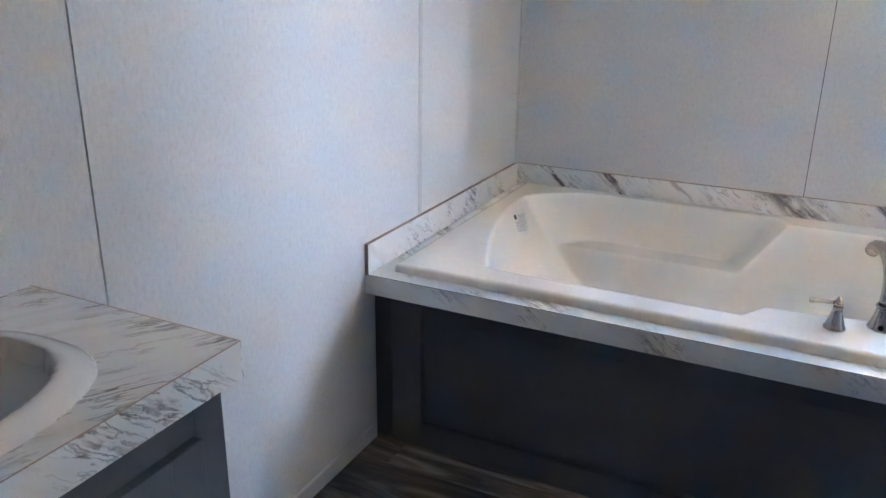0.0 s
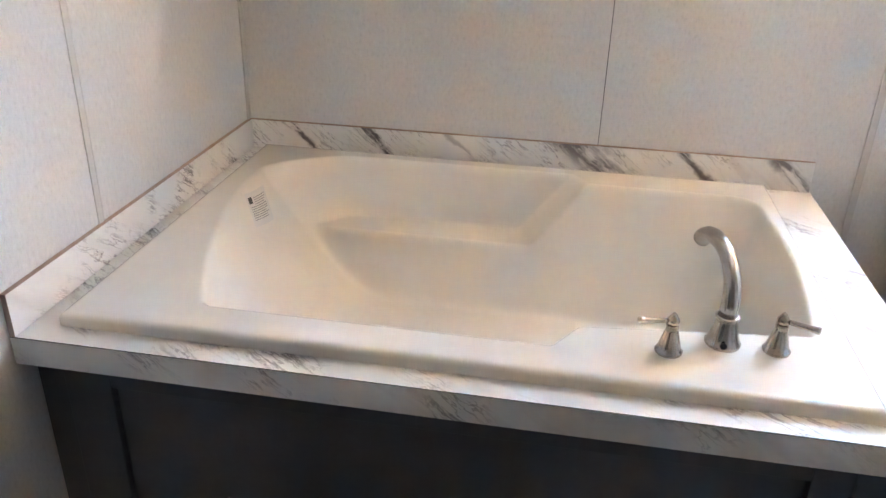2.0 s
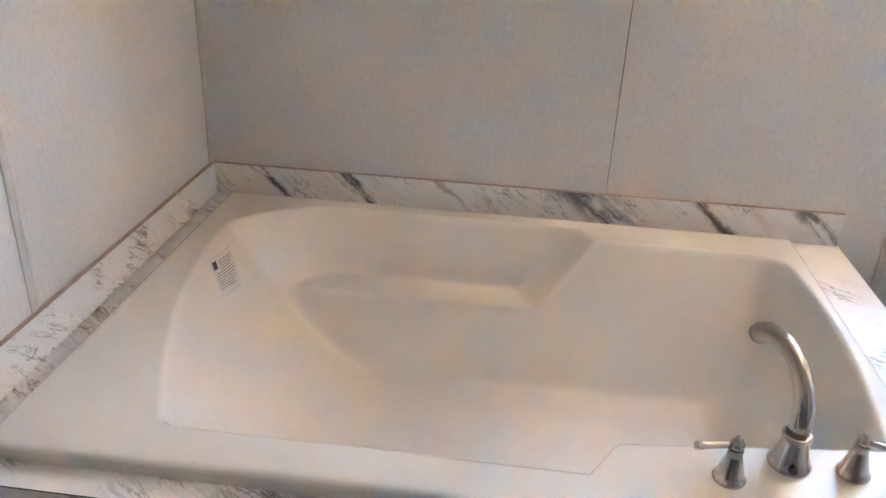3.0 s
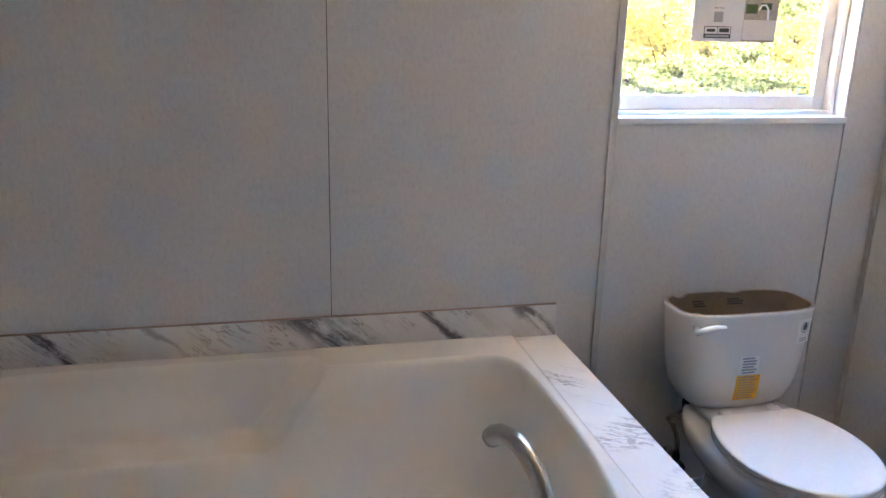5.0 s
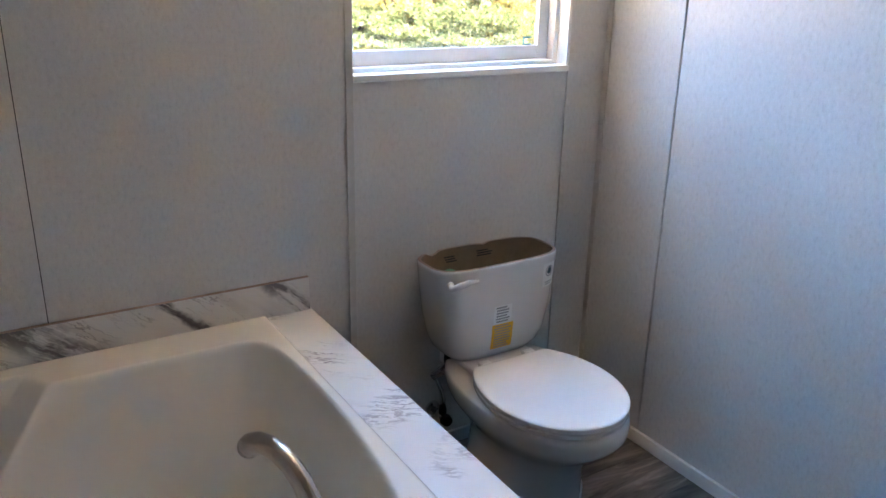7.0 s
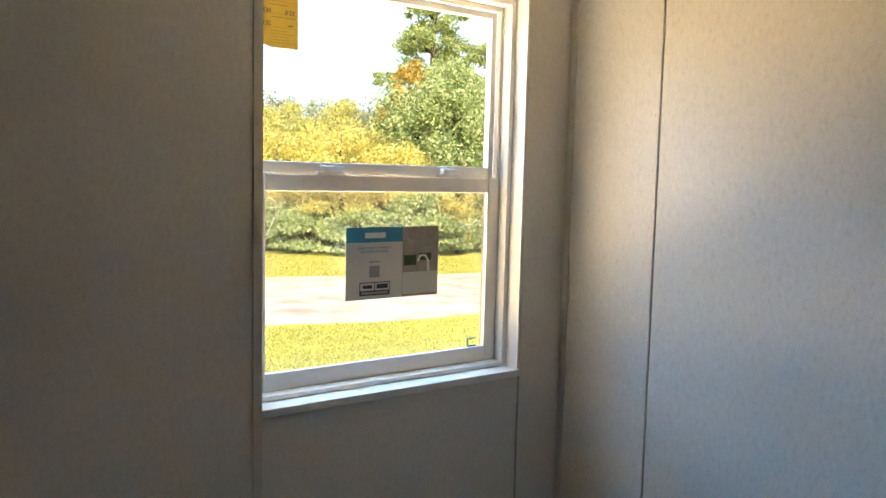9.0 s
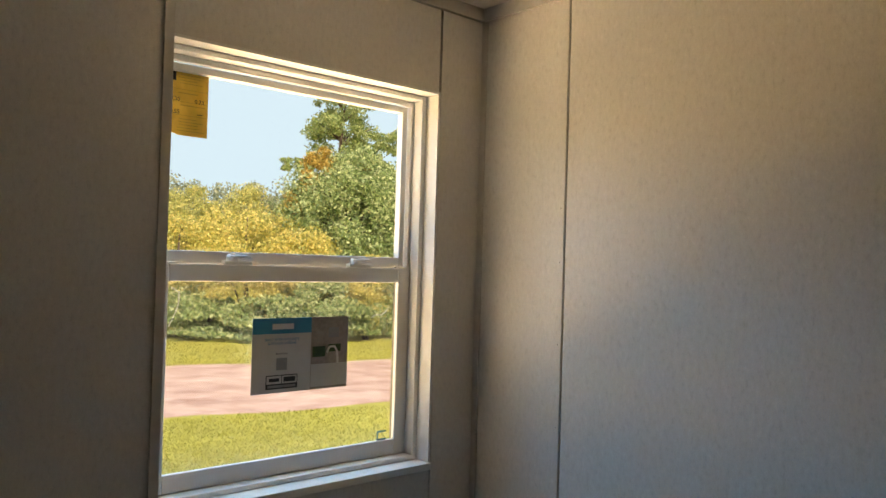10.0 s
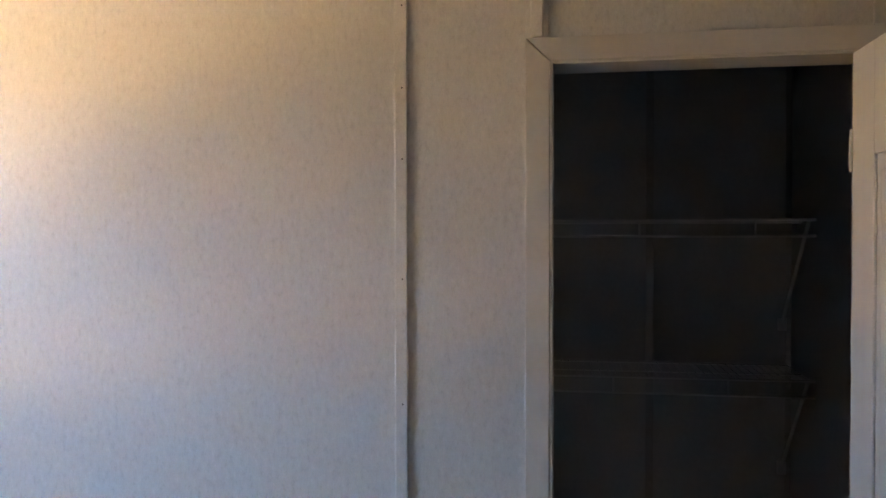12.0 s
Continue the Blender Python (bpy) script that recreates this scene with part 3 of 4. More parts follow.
def slab_with_hole(x0, y0, x1, y1, hx0, hy0, hx1, hy1, z0, z1):
    bm = bmesh.new()
    o = [(x0, y0), (x1, y0), (x1, y1), (x0, y1)]
    h = [(hx0, hy0), (hx1, hy0), (hx1, hy1), (hx0, hy1)]
    rows = [[bm.verts.new((x, y, z)) for x, y in q] for q, z in ((o, z0), (o, z1), (h, z1), (h, z0))]
    for a, b in zip(rows, rows[1:] + rows[:1]):
        for i in range(4):
            bm.faces.new((a[i], a[(i + 1) % 4], b[(i + 1) % 4], b[i]))
    return bm


part("deck_top", slab_with_hole(0.0005, DYF + 0.002, DX1 - 0.002, -0.0005, 0.12, -1.10, 1.58, -0.08, 0.545, 0.57), MARBLE_DECK, deck)
part("front_edge", boxes((0.0005, DYF, 0.51, DX1, DYF + 0.0018, 0.5693), (0.0005, DYF + 0.0018, 0.51, DX1 - 0.002, DYF + 0.02, 0.5445)), MARBLE_EDGE, deck)
part("side_edge", boxes((DX1 - 0.0018, DYF + 0.0022, 0.51, DX1, -0.0005, 0.5693)), MARBLE_SIDE, deck)
part("seam_line", boxes((0.0005, DYF - 0.0003, 0.5694, DX1, DYF + 0.0017, 0.5704)), DARK, deck, "thin dark line at the laminate edge")
part("backsplash", boxes((0.0125, -0.0125, 0.5705, 1.738, -0.0005, 0.663), bevel=0.0008), MARBLE_BACK, deck)
part("side_backsplash", boxes((0.0005, DYF + 0.001, 0.5705, 0.0122, -0.0005, 0.663), bevel=0.0008), MARBLE_SIDE, deck)
part("splash_edge", boxes((0.0005, -0.0128, 0.6632, 1.738, -0.0005, 0.6638), (0.0005, DYF + 0.001, 0.6632, 0.0122, -0.0130, 0.6638),
                          (0.0004, DYF + 0.0002, 0.5705, 0.0122, DYF + 0.0009, 0.6642)), BROWN_EDGE, deck, "thin brown laminate edge")

apron = thing("tub_apron", (0.87, -1.14, 0.0), "charcoal-painted wooden shaker panel under the tub deck", "tub apron")
AY = -1.157
part("filler_strip", boxes((0.0005, AY + 0.006, 0, 0.06, -1.12, 0.5095), bevel=0.001), GRAY_PAINT, apron)
part("stile", boxes((0.0615, AY, 0, 0.163, -1.12, 0.5095), bevel=0.0015), GRAY_PAINT, apron)
part("stile", boxes((1.507, AY, 0, 1.58, -1.12, 0.5095), bevel=0.0015), GRAY_PAINT, apron)
part("corner_post", boxes((1.5815, AY, 0, 1.70, -1.12, 0.5095), bevel=0.0015), GRAY_PAINT, apron)
part("top_rail", boxes((0.1635, AY, 0.442, 1.5065, -1.12, 0.5095), bevel=0.0015), GRAY_PAINT, apron)
part("bottom_rail", boxes((0.1635, AY, 0, 1.5065, -1.12, 0.086), bevel=0.0015), GRAY_PAINT, apron)
part("panel", boxes((0.167, AY + 0.012, 0.09, 1.503, -1.122, 0.438), bevel=0.001), GRAY_PAINT, apron)
# near-black sheet behind the panel, colours the gap round it as shadow
part("gap_shade_sheet", boxes((0.16, -1.1195, 0.08, 1.51, -1.11, 0.45)), DARK, apron)
part("side_panel", boxes((1.682, -1.1195, 0, 1.70, -0.0005, 0.5095)), GRAY_PAINT, apron)

# ---- roman tub faucet ----
FZ = RIM + 0.0003


def faucet_handle(x, y, angle):
    h = thing("faucet_handle", (x, y, FZ), "brushed nickel lever handle with a flared base on the tub rim", "faucet handle", "tub faucet set")
    m = Matrix.Translation((x, y, FZ))
    part("base", lathe(bmesh.new(), [(0.0255, 0), (0.026, 0.004), (0.0235, 0.006), (0.0205, 0.016), (0.016, 0.033), (0.0122, 0.046),
                                     (0.0108, 0.053), (0.0122, 0.0545), (0.0122, 0.0575), (0.0095, 0.059)], m), NICKEL, h, smooth=True)
    hub = part("hub", lathe(bmesh.new(), [(0.0088, 0.059), (0.0115, 0.063), (0.0115, 0.0705), (0.0085, 0.075), (0.0052, 0.0775), (0.0058, 0.08), (0.0026, 0.083)], m, 16), NICKEL, h, smooth=True)
    d = Vector((math.cos(angle), math.sin(angle), 0))
    c = Vector((x, y, FZ + 0.067))
    part("lever", tube(bmesh.new(), [c + d * a for a in (0.007, 0.018, 0.05, 0.06, 0.0605, 0.0655)],
                       [0.0046, 0.0049, 0.006, 0.007, 0.0074, 0.0068]), NICKEL, h, smooth=True)
    return h


faucet_handle(1.246, -1.032, radians(191))
faucet_handle(1.448, -0.987, radians(-25))
SX, SY = 1.351, -0.98
spout = thing("tub_spout", (SX, SY, FZ), "brushed nickel arched tub spout with a flared base", "faucet", "tub faucet set")
base = part("base", lathe(bmesh.new(), [(0.0335, 0), (0.034, 0.0045), (0.0318, 0.007), (0.0275, 0.019), (0.0228, 0.038), (0.0203, 0.05), (0.0195, 0.056)],
                          Matrix.Translation((SX, SY, FZ)), 32), NICKEL, spout, smooth=True)
part("screw_hole", lathe(bmesh.new(), [(0.0065, 0), (0.0065, 0.003)], look((SX - 0.005, SY - 0.031, FZ + 0.014), (SX - 0.006, SY - 0.06, FZ + 0.016)) @ pose(0, 0, -0.004, 0, 180, 0), 14), DARK, base)
part("ring", lathe(bmesh.new(), [(0.0195, 0.055), (0.0232, 0.057), (0.0232, 0.061), (0.0192, 0.063)], Matrix.Translation((SX, SY, FZ)), 28), NICKEL, spout, smooth=True)
out = Vector((-0.28, 0.96, 0))
arc = [(0.0, 0.06), (-0.001, 0.085), (0.003, 0.112), (0.012, 0.134), (0.028, 0.153), (0.05, 0.168), (0.078, 0.176), (0.106, 0.176), (0.13, 0.169), (0.148, 0.158), (0.157, 0.149)]
part("neck", tube(bmesh.new(), [Vector((SX, SY, FZ + h)) + out * a for a, h in arc],
                  [0.0188, 0.0172, 0.0163, 0.0158, 0.0155, 0.0153, 0.0154, 0.016, 0.0172, 0.0182, 0.0178], 24), NICKEL, spout, smooth=True)


# ---- vanity ----
vanity = thing("vanity_cabinet", (0.21, -3.05, 0.0), "charcoal-painted wooden vanity cabinet with shaker doors", "cabinet")
VX = 0.425
part("body", boxes((0.0005, -3.85, 0.0, VX - 0.018, -2.279, 0.77), (0.0005, -2.36, 0.7705, VX - 0.018, -2.279, 0.8505)), GRAY_PAINT, vanity)
part("face_frame", boxes((VX - 0.0178, -2.335, 0, VX, -2.277, 0.8505), (VX - 0.0178, -3.85, 0.76, VX, -2.3355, 0.8505), bevel=0.001), GRAY_PAINT, vanity)
for i in range(3):
    y1 = -2.338 - i * 0.5
    d = part("door", ring_yz(VX + 0.0005, VX + 0.018, y1 - 0.49, 0.1, y1, 0.795, 0.06), GRAY_PAINT, vanity)
    part("door_panel", boxes((VX + 0.0005, y1 - 0.43, 0.16, VX + 0.008, y1 - 0.06, 0.735)), GRAY_PAINT, d)
counter = thing("vanity_countertop", (0.22, -3.05, 0.865), "white marble-look laminate vanity countertop", "countertop")


def slab_with_oval_hole(x0, y0, x1, y1, cx, cy, rx, ry, p, z0, z1, n=64):
    bm = bmesh.new()
    o, h = [], []
    for i in range(n):
        a = 2 * math.pi * (i + 0.5) / n
        c, s = math.cos(a), math.sin(a)
        h.append((cx + rx * math.copysign(abs(c) ** (2 / p), c), cy + ry * math.copysign(abs(s) ** (2 / p), s)))
        k = min(((x1 if c > 0 else x0) - cx) / c, ((y1 if s > 0 else y0) - cy) / s)
        o.append((cx + k * c, cy + k * s))
    for q in ((x0, y0), (x1, y0), (x1, y1), (x0, y1)):
        j = min(range(n), key=lambda i: (o[i][0] - q[0]) ** 2 + (o[i][1] - q[1]) ** 2)
        o[j] = q
    rows = [[bm.verts.new((x, y, z)) for x, y in q] for q, z in ((o, z0), (o, z1), (h, z1), (h, z0))]
    for a, b in zip(rows, rows[1:] + rows[:1]):
        for i in range(n):
            bm.faces.new((a[i], a[(i + 1) % n], b[(i + 1) % n], b[i]))
    return bm


part("top", slab_with_oval_hole(0.0005, -3.86, 0.4445, -2.2525, 0.225, -2.66, 0.168, 0.268, 2.6, 0.885, 0.91), MARBLE_VANITY, counter)
part("front_edge", boxes((0.4448, -3.86, 0.851, 0.4465, -2.2525, 0.9093), (0.425, -3.86, 0.851, 0.4447, -2.2525, 0.8848)), MARBLE_SIDE, counter)
part("end_edge", boxes((0.0005, -2.2522, 0.851, 0.4465, -2.2505, 0.9093)), MARBLE_EDGE, counter)
part("seam_line", boxes((0.4449, -3.86, 0.9094, 0.4468, -2.2505, 0.9104), (0.0005, -2.2523, 0.9094, 0.4448, -2.2503, 0.9104)), BROWN_EDGE, counter, "thin brown laminate edge")


def sink_height(x, y):
    u, v = (x - 0.225) / 0.182, (y + 2.66) / 0.285
    r = (np.abs(u) ** 2.6 + np.abs(v) ** 2.6) ** (1 / 2.6)
    d = (1 - r) * 0.182
    lip = 0.914 + 0.018 * np.sin(np.clip(d / 0.034, 0, 1) * math.pi * 0.62)
    bowl = 0.931 - 0.14 * np.clip((d - 0.03) / 0.09, 0, 1) ** 0.6
    z = np.where(d < 0.034, lip, smin(lip, bowl, 0.01))
    return np.where(d < 0, 0.9046, z)


sink = thing("sink", (0.225, -2.66, 0.91), "white glazed oval-cornered drop-in washbasin", "sink")
sink_rim, sink_bowl = height_sheet(0.035, 0.415, -2.955, -2.365, 0.0045, sink_height, 0.9045, 0.9)
part("rim", sink_rim, CERAMIC, sink, smooth=True)
part("bowl", sink_bowl, CERAMIC, sink, smooth=True)


# ---- toilet ----
def oval(cx, cy, rx, ry, z, n=40, p=2.0, back=None):
    """A ring; with back, its rear half is squared off at that y."""
    pts = []
    for i in range(n):
        a = 2 * math.pi * i / n
        c, s = math.cos(a), math.sin(a)
        x = cx + rx * math.copysign(abs(c) ** (2 / p), c)
        y = cy + ry * math.copysign(abs(s) ** (2 / p), s)
        if back is not None:
            y = min(y, back)
        pts.append(Vector((x, y, z)))
    return pts


TC = 2.232
toilet = thing("toilet", (TC, -0.35, 0.0), "white ceramic toilet with closed lid and its tank cover missing", "toilet")
rings_t = []
for z, rx, ry, cy in ((0.393, 0.115, 0.058, -0.135), (0.40, 0.138, 0.07, -0.135), (0.42, 0.16, 0.081, -0.134), (0.46, 0.179, 0.0885, -0.133),
                      (0.53, 0.194, 0.0935, -0.132), (0.61, 0.203, 0.0955, -0.131), (0.672, 0.2085, 0.0965, -0.131), (0.68, 0.209, 0.0967, -0.131), (0.6835, 0.2065, 0.0945, -0.131)):
    rings_t.append(oval(TC, cy, rx, ry, z, 96, 3.6))


def notched(r):
    """Dips the rear edge of a rim ring in two rounded notches."""
    for v in r:
        if v.y > -0.09:
            v.z -= 0.01 * max(0.0, 1 - ((v.x - TC + 0.135) / 0.024) ** 2, 1 - ((v.x - TC - 0.03) / 0.024) ** 2)
    return r


for r in rings_t[-3:]:
    notched(r)
inner = [notched(oval(TC, -0.131, 0.2, 0.088, 0.6832, 96, 3.6))]
tank = part("tank", loft(bmesh.new(), rings_t + inner[:1], True, False), CERAMIC, toilet, smooth=True)
part("tank_inside", loft(bmesh.new(), [inner[0], oval(TC, -0.131, 0.186, 0.084, 0.55, 96, 3.6), oval(TC, -0.131, 0.165, 0.077, 0.47, 96, 3.6)], False, True), RAW_CERAMIC, tank, "unglazed brown tank inside", smooth=True)
part("tank_rim", loft(bmesh.new(), [notched(oval(TC, -0.131, 0.207, 0.095, 0.6838, 96, 3.6)), notched(oval(TC, -0.131, 0.1995, 0.0875, 0.6845, 96, 3.6))], False, False), BROWN_EDGE, tank, "raw brown rim of the tank")
part("flush_valve", lathe(bmesh.new(), [(0.016, 0.422), (0.016, 0.60), (0.022, 0.602), (0.022, 0.63)], Matrix.Translation((TC - 0.12, -0.12, 0)), 14), PAPER, tank)
part("valve_cap", lathe(bmesh.new(), [(0.0225, 0.6302), (0.0225, 0.642), (0.012, 0.65)], Matrix.Translation((TC - 0.12, -0.12, 0)), 14), GREEN_CAP, tank, "green plastic valve cap")
part("flush_lever", tube(bmesh.new(), [(TC - 0.172, -0.205, 0.648), (TC - 0.182, -0.232, 0.644), (TC - 0.165, -0.238, 0.652), (TC - 0.135, -0.24, 0.658), (TC - 0.105, -0.238, 0.657)], [0.01, 0.01, 0.0095, 0.008, 0.0055], 10), SEAT_PLASTIC, tank, smooth=True)
bowl_r = []
for z, rx, yb, yf, p in ((0.0, 0.13, -0.12, -0.553, 2.7), (0.012, 0.13, -0.12, -0.555, 2.7), (0.022, 0.121, -0.13, -0.545, 2.6), (0.10, 0.116, -0.14, -0.537, 2.5),
                         (0.19, 0.115, -0.15, -0.54, 2.4), (0.235, 0.127, -0.145, -0.56, 2.3), (0.268, 0.15, -0.12, -0.597, 2.2), (0.298, 0.173, -0.09, -0.635, 2.15),
                         (0.318, 0.186, -0.07, -0.657, 2.15), (0.336, 0.193, -0.06, -0.668, 2.2), (0.355, 0.195, -0.055, -0.671, 2.2), (0.37, 0.193, -0.055, -0.669, 2.2), (0.378, 0.186, -0.06, -0.661, 2.2)):
    bowl_r.append(oval(TC, (yb + yf) / 2, rx, (yb - yf) / 2, z, 48, p))
part("bowl", loft(bmesh.new(), bowl_r), CERAMIC, toilet, smooth=True)
part("tank_shelf", boxes((TC - 0.115, -0.245, 0.34, TC + 0.115, -0.06, 0.3945), bevel=0.008), CERAMIC, toilet)


def seat_ring(z, grow, n=72):
    """A round-fronted ring with a straight hinge edge at the back."""
    pts = []
    for i in range(n):
        a = 2 * math.pi * i / n
        c, s = math.cos(a), math.sin(a)
        y = -0.445 + (0.216 + grow if s < 0 else 0.25 + grow) * s
        pts.append(Vector((TC + (0.183 + grow) * c, min(y, -0.258 + min(grow, 0)), z)))
    return pts


part("seat", loft(bmesh.new(), [seat_ring(0.379, -0.004), seat_ring(0.382, 0.0), seat_ring(0.391, 0.0), seat_ring(0.3935, -0.004)]), SEAT_PLASTIC, toilet, smooth=False)
part("lid", loft(bmesh.new(), [seat_ring(0.397, -0.003), seat_ring(0.3985, 0.002), seat_ring(0.409, 0.002), seat_ring(0.4115, 0.0), seat_ring(0.413, -0.003), seat_ring(0.4138, -0.008)]), SEAT_PLASTIC, toilet, smooth=False)
for dx in (-0.075, 0.075):
    part("hinge", boxes((TC + dx - 0.018, -0.258, 0.3955, TC + dx + 0.018, -0.232, 0.412), bevel=0.004), SEAT_PLASTIC, toilet)


# ---- water supply ----
supply = thing("water_supply", (2.135, -0.03, 0.1), "chrome shut-off valve with a grey braided supply hose", "pipe")
part("valve", tube(bmesh.new(), [(2.135, -0.012, 0.145), (2.135, -0.075, 0.145)], 0.011), CHROME, supply, smooth=True)
part("flange", lathe(bmesh.new(), [(0.026, 0), (0.024, 0.006), (0.012, 0.01)], look((2.135, -0.001, 0.145), (2.135, 1, 0.145)), 18), CHROME, supply)
part("knob", tube(bmesh.new(), [(2.135, -0.077, 0.145), (2.135, -0.095, 0.145)], [0.019, 0.016], 10), DARK, supply)
part("coupling_nut", tube(bmesh.new(), [(2.136, -0.06, 0.156), (2.136, -0.061, 0.172), (2.136, -0.061, 0.186)], [0.012, 0.012, 0.009], 8), DARK, supply)
part("hose", tube(bmesh.new(), [(2.136, -0.062, 0.18), (2.134, -0.064, 0.21), (2.124, -0.068, 0.243), (2.108, -0.072, 0.278), (2.094, -0.08, 0.304), (2.1, -0.092, 0.328), (2.113, -0.105, 0.348), (2.121, -0.115, 0.372)], 0.0075, 10), CHROME, supply, smooth=True)
part("elbow_nut", tube(bmesh.new(), [(2.084, -0.082, 0.305), (2.097, -0.09, 0.318), (2.108, -0.1, 0.33)], [0.013, 0.014, 0.013], 8), CHROME, supply)
part("tank_nut", tube(bmesh.new(), [(2.121, -0.115, 0.362), (2.121, -0.115, 0.3935)], 0.017, 8), DARK, supply)

# ---- closet shelves and door ----


def wire_shelf(z):
    s = thing("wire_shelf", (4.02, -1.85, z), "white vinyl-coated wire closet shelf with a front lip", "shelf", "closet shelves")
    xf, xb, ya, yb = 3.87, 4.172, CY1 + 0.012, CY0 - 0.012
    for dz in (0.0, -0.05):
        part("front_rail", tube(bmesh.new(), [(xf, ya, z + dz), (xf, yb, z + dz)], 0.0042, 8), WIRE, s, smooth=True)
    part("rear_rail", tube(bmesh.new(), [(xb - 0.004, ya, z), (xb - 0.004, yb, z)], 0.003, 8), WIRE, s, smooth=True)
    part("middle_rail", tube(bmesh.new(), [((xf + xb) / 2, ya, z - 0.006), ((xf + xb) / 2, yb, z - 0.006)], 0.003, 8), WIRE, s, smooth=True)
    n = int((yb - ya) / 0.0254)
    bm = bmesh.new()
    for i in range(n):
        y = ya + 0.01 + i * 0.0254
        tube(bm, [(xf, y, z + 0.0035), (xb, y, z + 0.0035)], 0.0014, 4)
    tagged(part("cross_wire", bm, WIRE, s), kind="stuff")
    for k in range(4):
        y = (-2.290 if z > 1.5 else -2.211) + k * 0.35
        part("lip_tie", tube(bmesh.new(), [(xf, y, z), (xf, y, z - 0.05)], 0.004, 6), WIRE, s)
    part("brace", tube(bmesh.new(), [(xf + 0.004, ya + 0.02, z - 0.005), (xb - 0.006, ya + 0.02, z - 0.345)], 0.006, 8), WIRE, s)
    part("brace_foot", boxes((xb - 0.012, ya + 0.006, z - 0.375, xb + 0.0075, ya + 0.034, z - 0.33), bevel=0.002), WIRE, s)


wire_shelf(1.707)
wire_shelf(1.21)

door = thing("door_1", (W - 0.02, DY1 - 0.02, 0.0), "white moulded panel closet door, standing open into the room", "door", kind="structure")
DLX1, DLX0 = W - 0.017, W - 0.017 - 0.50
DL0, DL1 = -2.217, -2.183
leaf = part("leaf", boxes((DLX0, DL0, 0.01, DLX1, DL1 - 0.006, 1.962)), DOOR_PAINT, door)


def door_face(x0, z0, x1, z1):
    return (x0, DL1 - 0.0058, z0, x1, DL1, z1)


for sp in (door_face(DLX0, 0.01, DLX0 + 0.095, 1.962), door_face(DLX1 - 0.095, 0.01, DLX1, 1.962)):
    part("stile", boxes(sp, bevel=0.002), DOOR_PAINT, leaf)
for z0, z1 in ((0.01, 0.2), (0.86, 1.0), (1.785, 1.962)):
    part("rail", boxes(door_face(DLX0 + 0.0955, z0, DLX1 - 0.0955, z1), bevel=0.002), DOOR_PAINT, leaf)
for z0, z1 in ((0.215, 0.845), (1.015, 1.77)):
    part("raised_panel", boxes((DLX0 + 0.12, DL1 - 0.0058, z0 + 0.01, DLX1 - 0.12, DL1 - 0.001, z1 - 0.01), bevel=0.004), DOOR_PAINT, leaf)
for z in (0.25, 1.0, 1.80):
    part("hinge", tube(bmesh.new(), [(W - 0.017, DL1 + 0.001, z - 0.035), (W - 0.017, DL1 + 0.001, z + 0.035)], 0.004, 10), CASING, door)

# ---- labels and papers ----


def bars(x0, x1, z0, z1, rows, y, rng, fill=0.55):
    """Lines of print too small to read, as plain bars on a sheet that faces -y."""
    sp = []
    h = (z1 - z0) / rows
    for i in range(rows):
        a = x0 + rng.uniform(0, 0.1) * (x1 - x0)
        b = x1 - rng.uniform(0, 0.35) * (x1 - x0)
        zc = z1 - (i + 0.5) * h
        sp.append((a, y - 0.0003, zc - h * fill / 2, b, y, zc + h * fill / 2))
    return boxes(*sp)


def on_curve(spec_fn, name, mat, parent, pts):
    """A thin patch laid over a curved surface: a grid of points from spec_fn(u, v)."""
    n, m = pts
    bm = bmesh.new()
    vs = [[bm.verts.new(spec_fn(i / n, j / m)) for j in range(m + 1)] for i in range(n + 1)]
    for i in range(n):
        for j in range(m):
            bm.faces.new((vs[i][j], vs[i + 1][j], vs[i + 1][j + 1], vs[i][j + 1]))
    return part(name, bm, mat, parent)


FACE_FRONT = Matrix.Rotation(radians(90), 4, "X")
rng = random.Random(31)

# clear care sticker on the tub's sloping end
care = thing("care_label", (0.185, -0.41, 0.54), "clear plastic sticker printed with care notes on the tub wall", "label")


def tub_patch(lift, u0, u1, v0, v1):
    def fn(u, v):
        u, v = u0 + (u1 - u0) * u, v0 + (v1 - v0) * v
        x = 0.16 + 0.052 * v + 0.005 * u
        y = -0.446 - 0.06 * v + 0.12 * u
        z = float(tub_height(np.array([x]), np.array([y]))[0])
        return (x + lift * 0.7, y, z + lift * 0.7)
    return fn


on_curve(tub_patch(0.0018, -0.18, 1.2, -0.14, 1.14), "film", CLEAR_FILM, care, (8, 8))
on_curve(tub_patch(0.0024, 0.0, 1.0, 0.0, 1.0), "paper", CARD, care, (8, 8))
for k in range(11):
    a = 0.16 + k * 0.063
    on_curve(tub_patch(0.003, 0.34 if k < 4 else 0.1, 0.92 - 0.16 * rng.random(), a, a + 0.026), "print_line", GREY_INK, care, (6, 1))
on_curve(tub_patch(0.003, 0.08, 0.26, 0.13, 0.32), "logo", INK, care, (2, 2))


# toilet labels
def tank_front(x, z, lift):
    """The point of the tank's front face at x and z."""
    hs = [0.40, 0.42, 0.46, 0.53, 0.61, 0.672]
    rx = np.interp(z, hs, [0.138, 0.16, 0.179, 0.194, 0.203, 0.2085])
    ry = np.interp(z, hs, [0.07, 0.081, 0.0885, 0.0935, 0.0955, 0.0965])
    cy = np.interp(z, hs, [-0.135, -0.134, -0.133, -0.132, -0.131, -0.131])
    u = min(abs((x - TC) / rx), 0.999)
    return (x, cy - ry * (1 - u ** 3.6) ** (1 / 3.6) - lift, z)


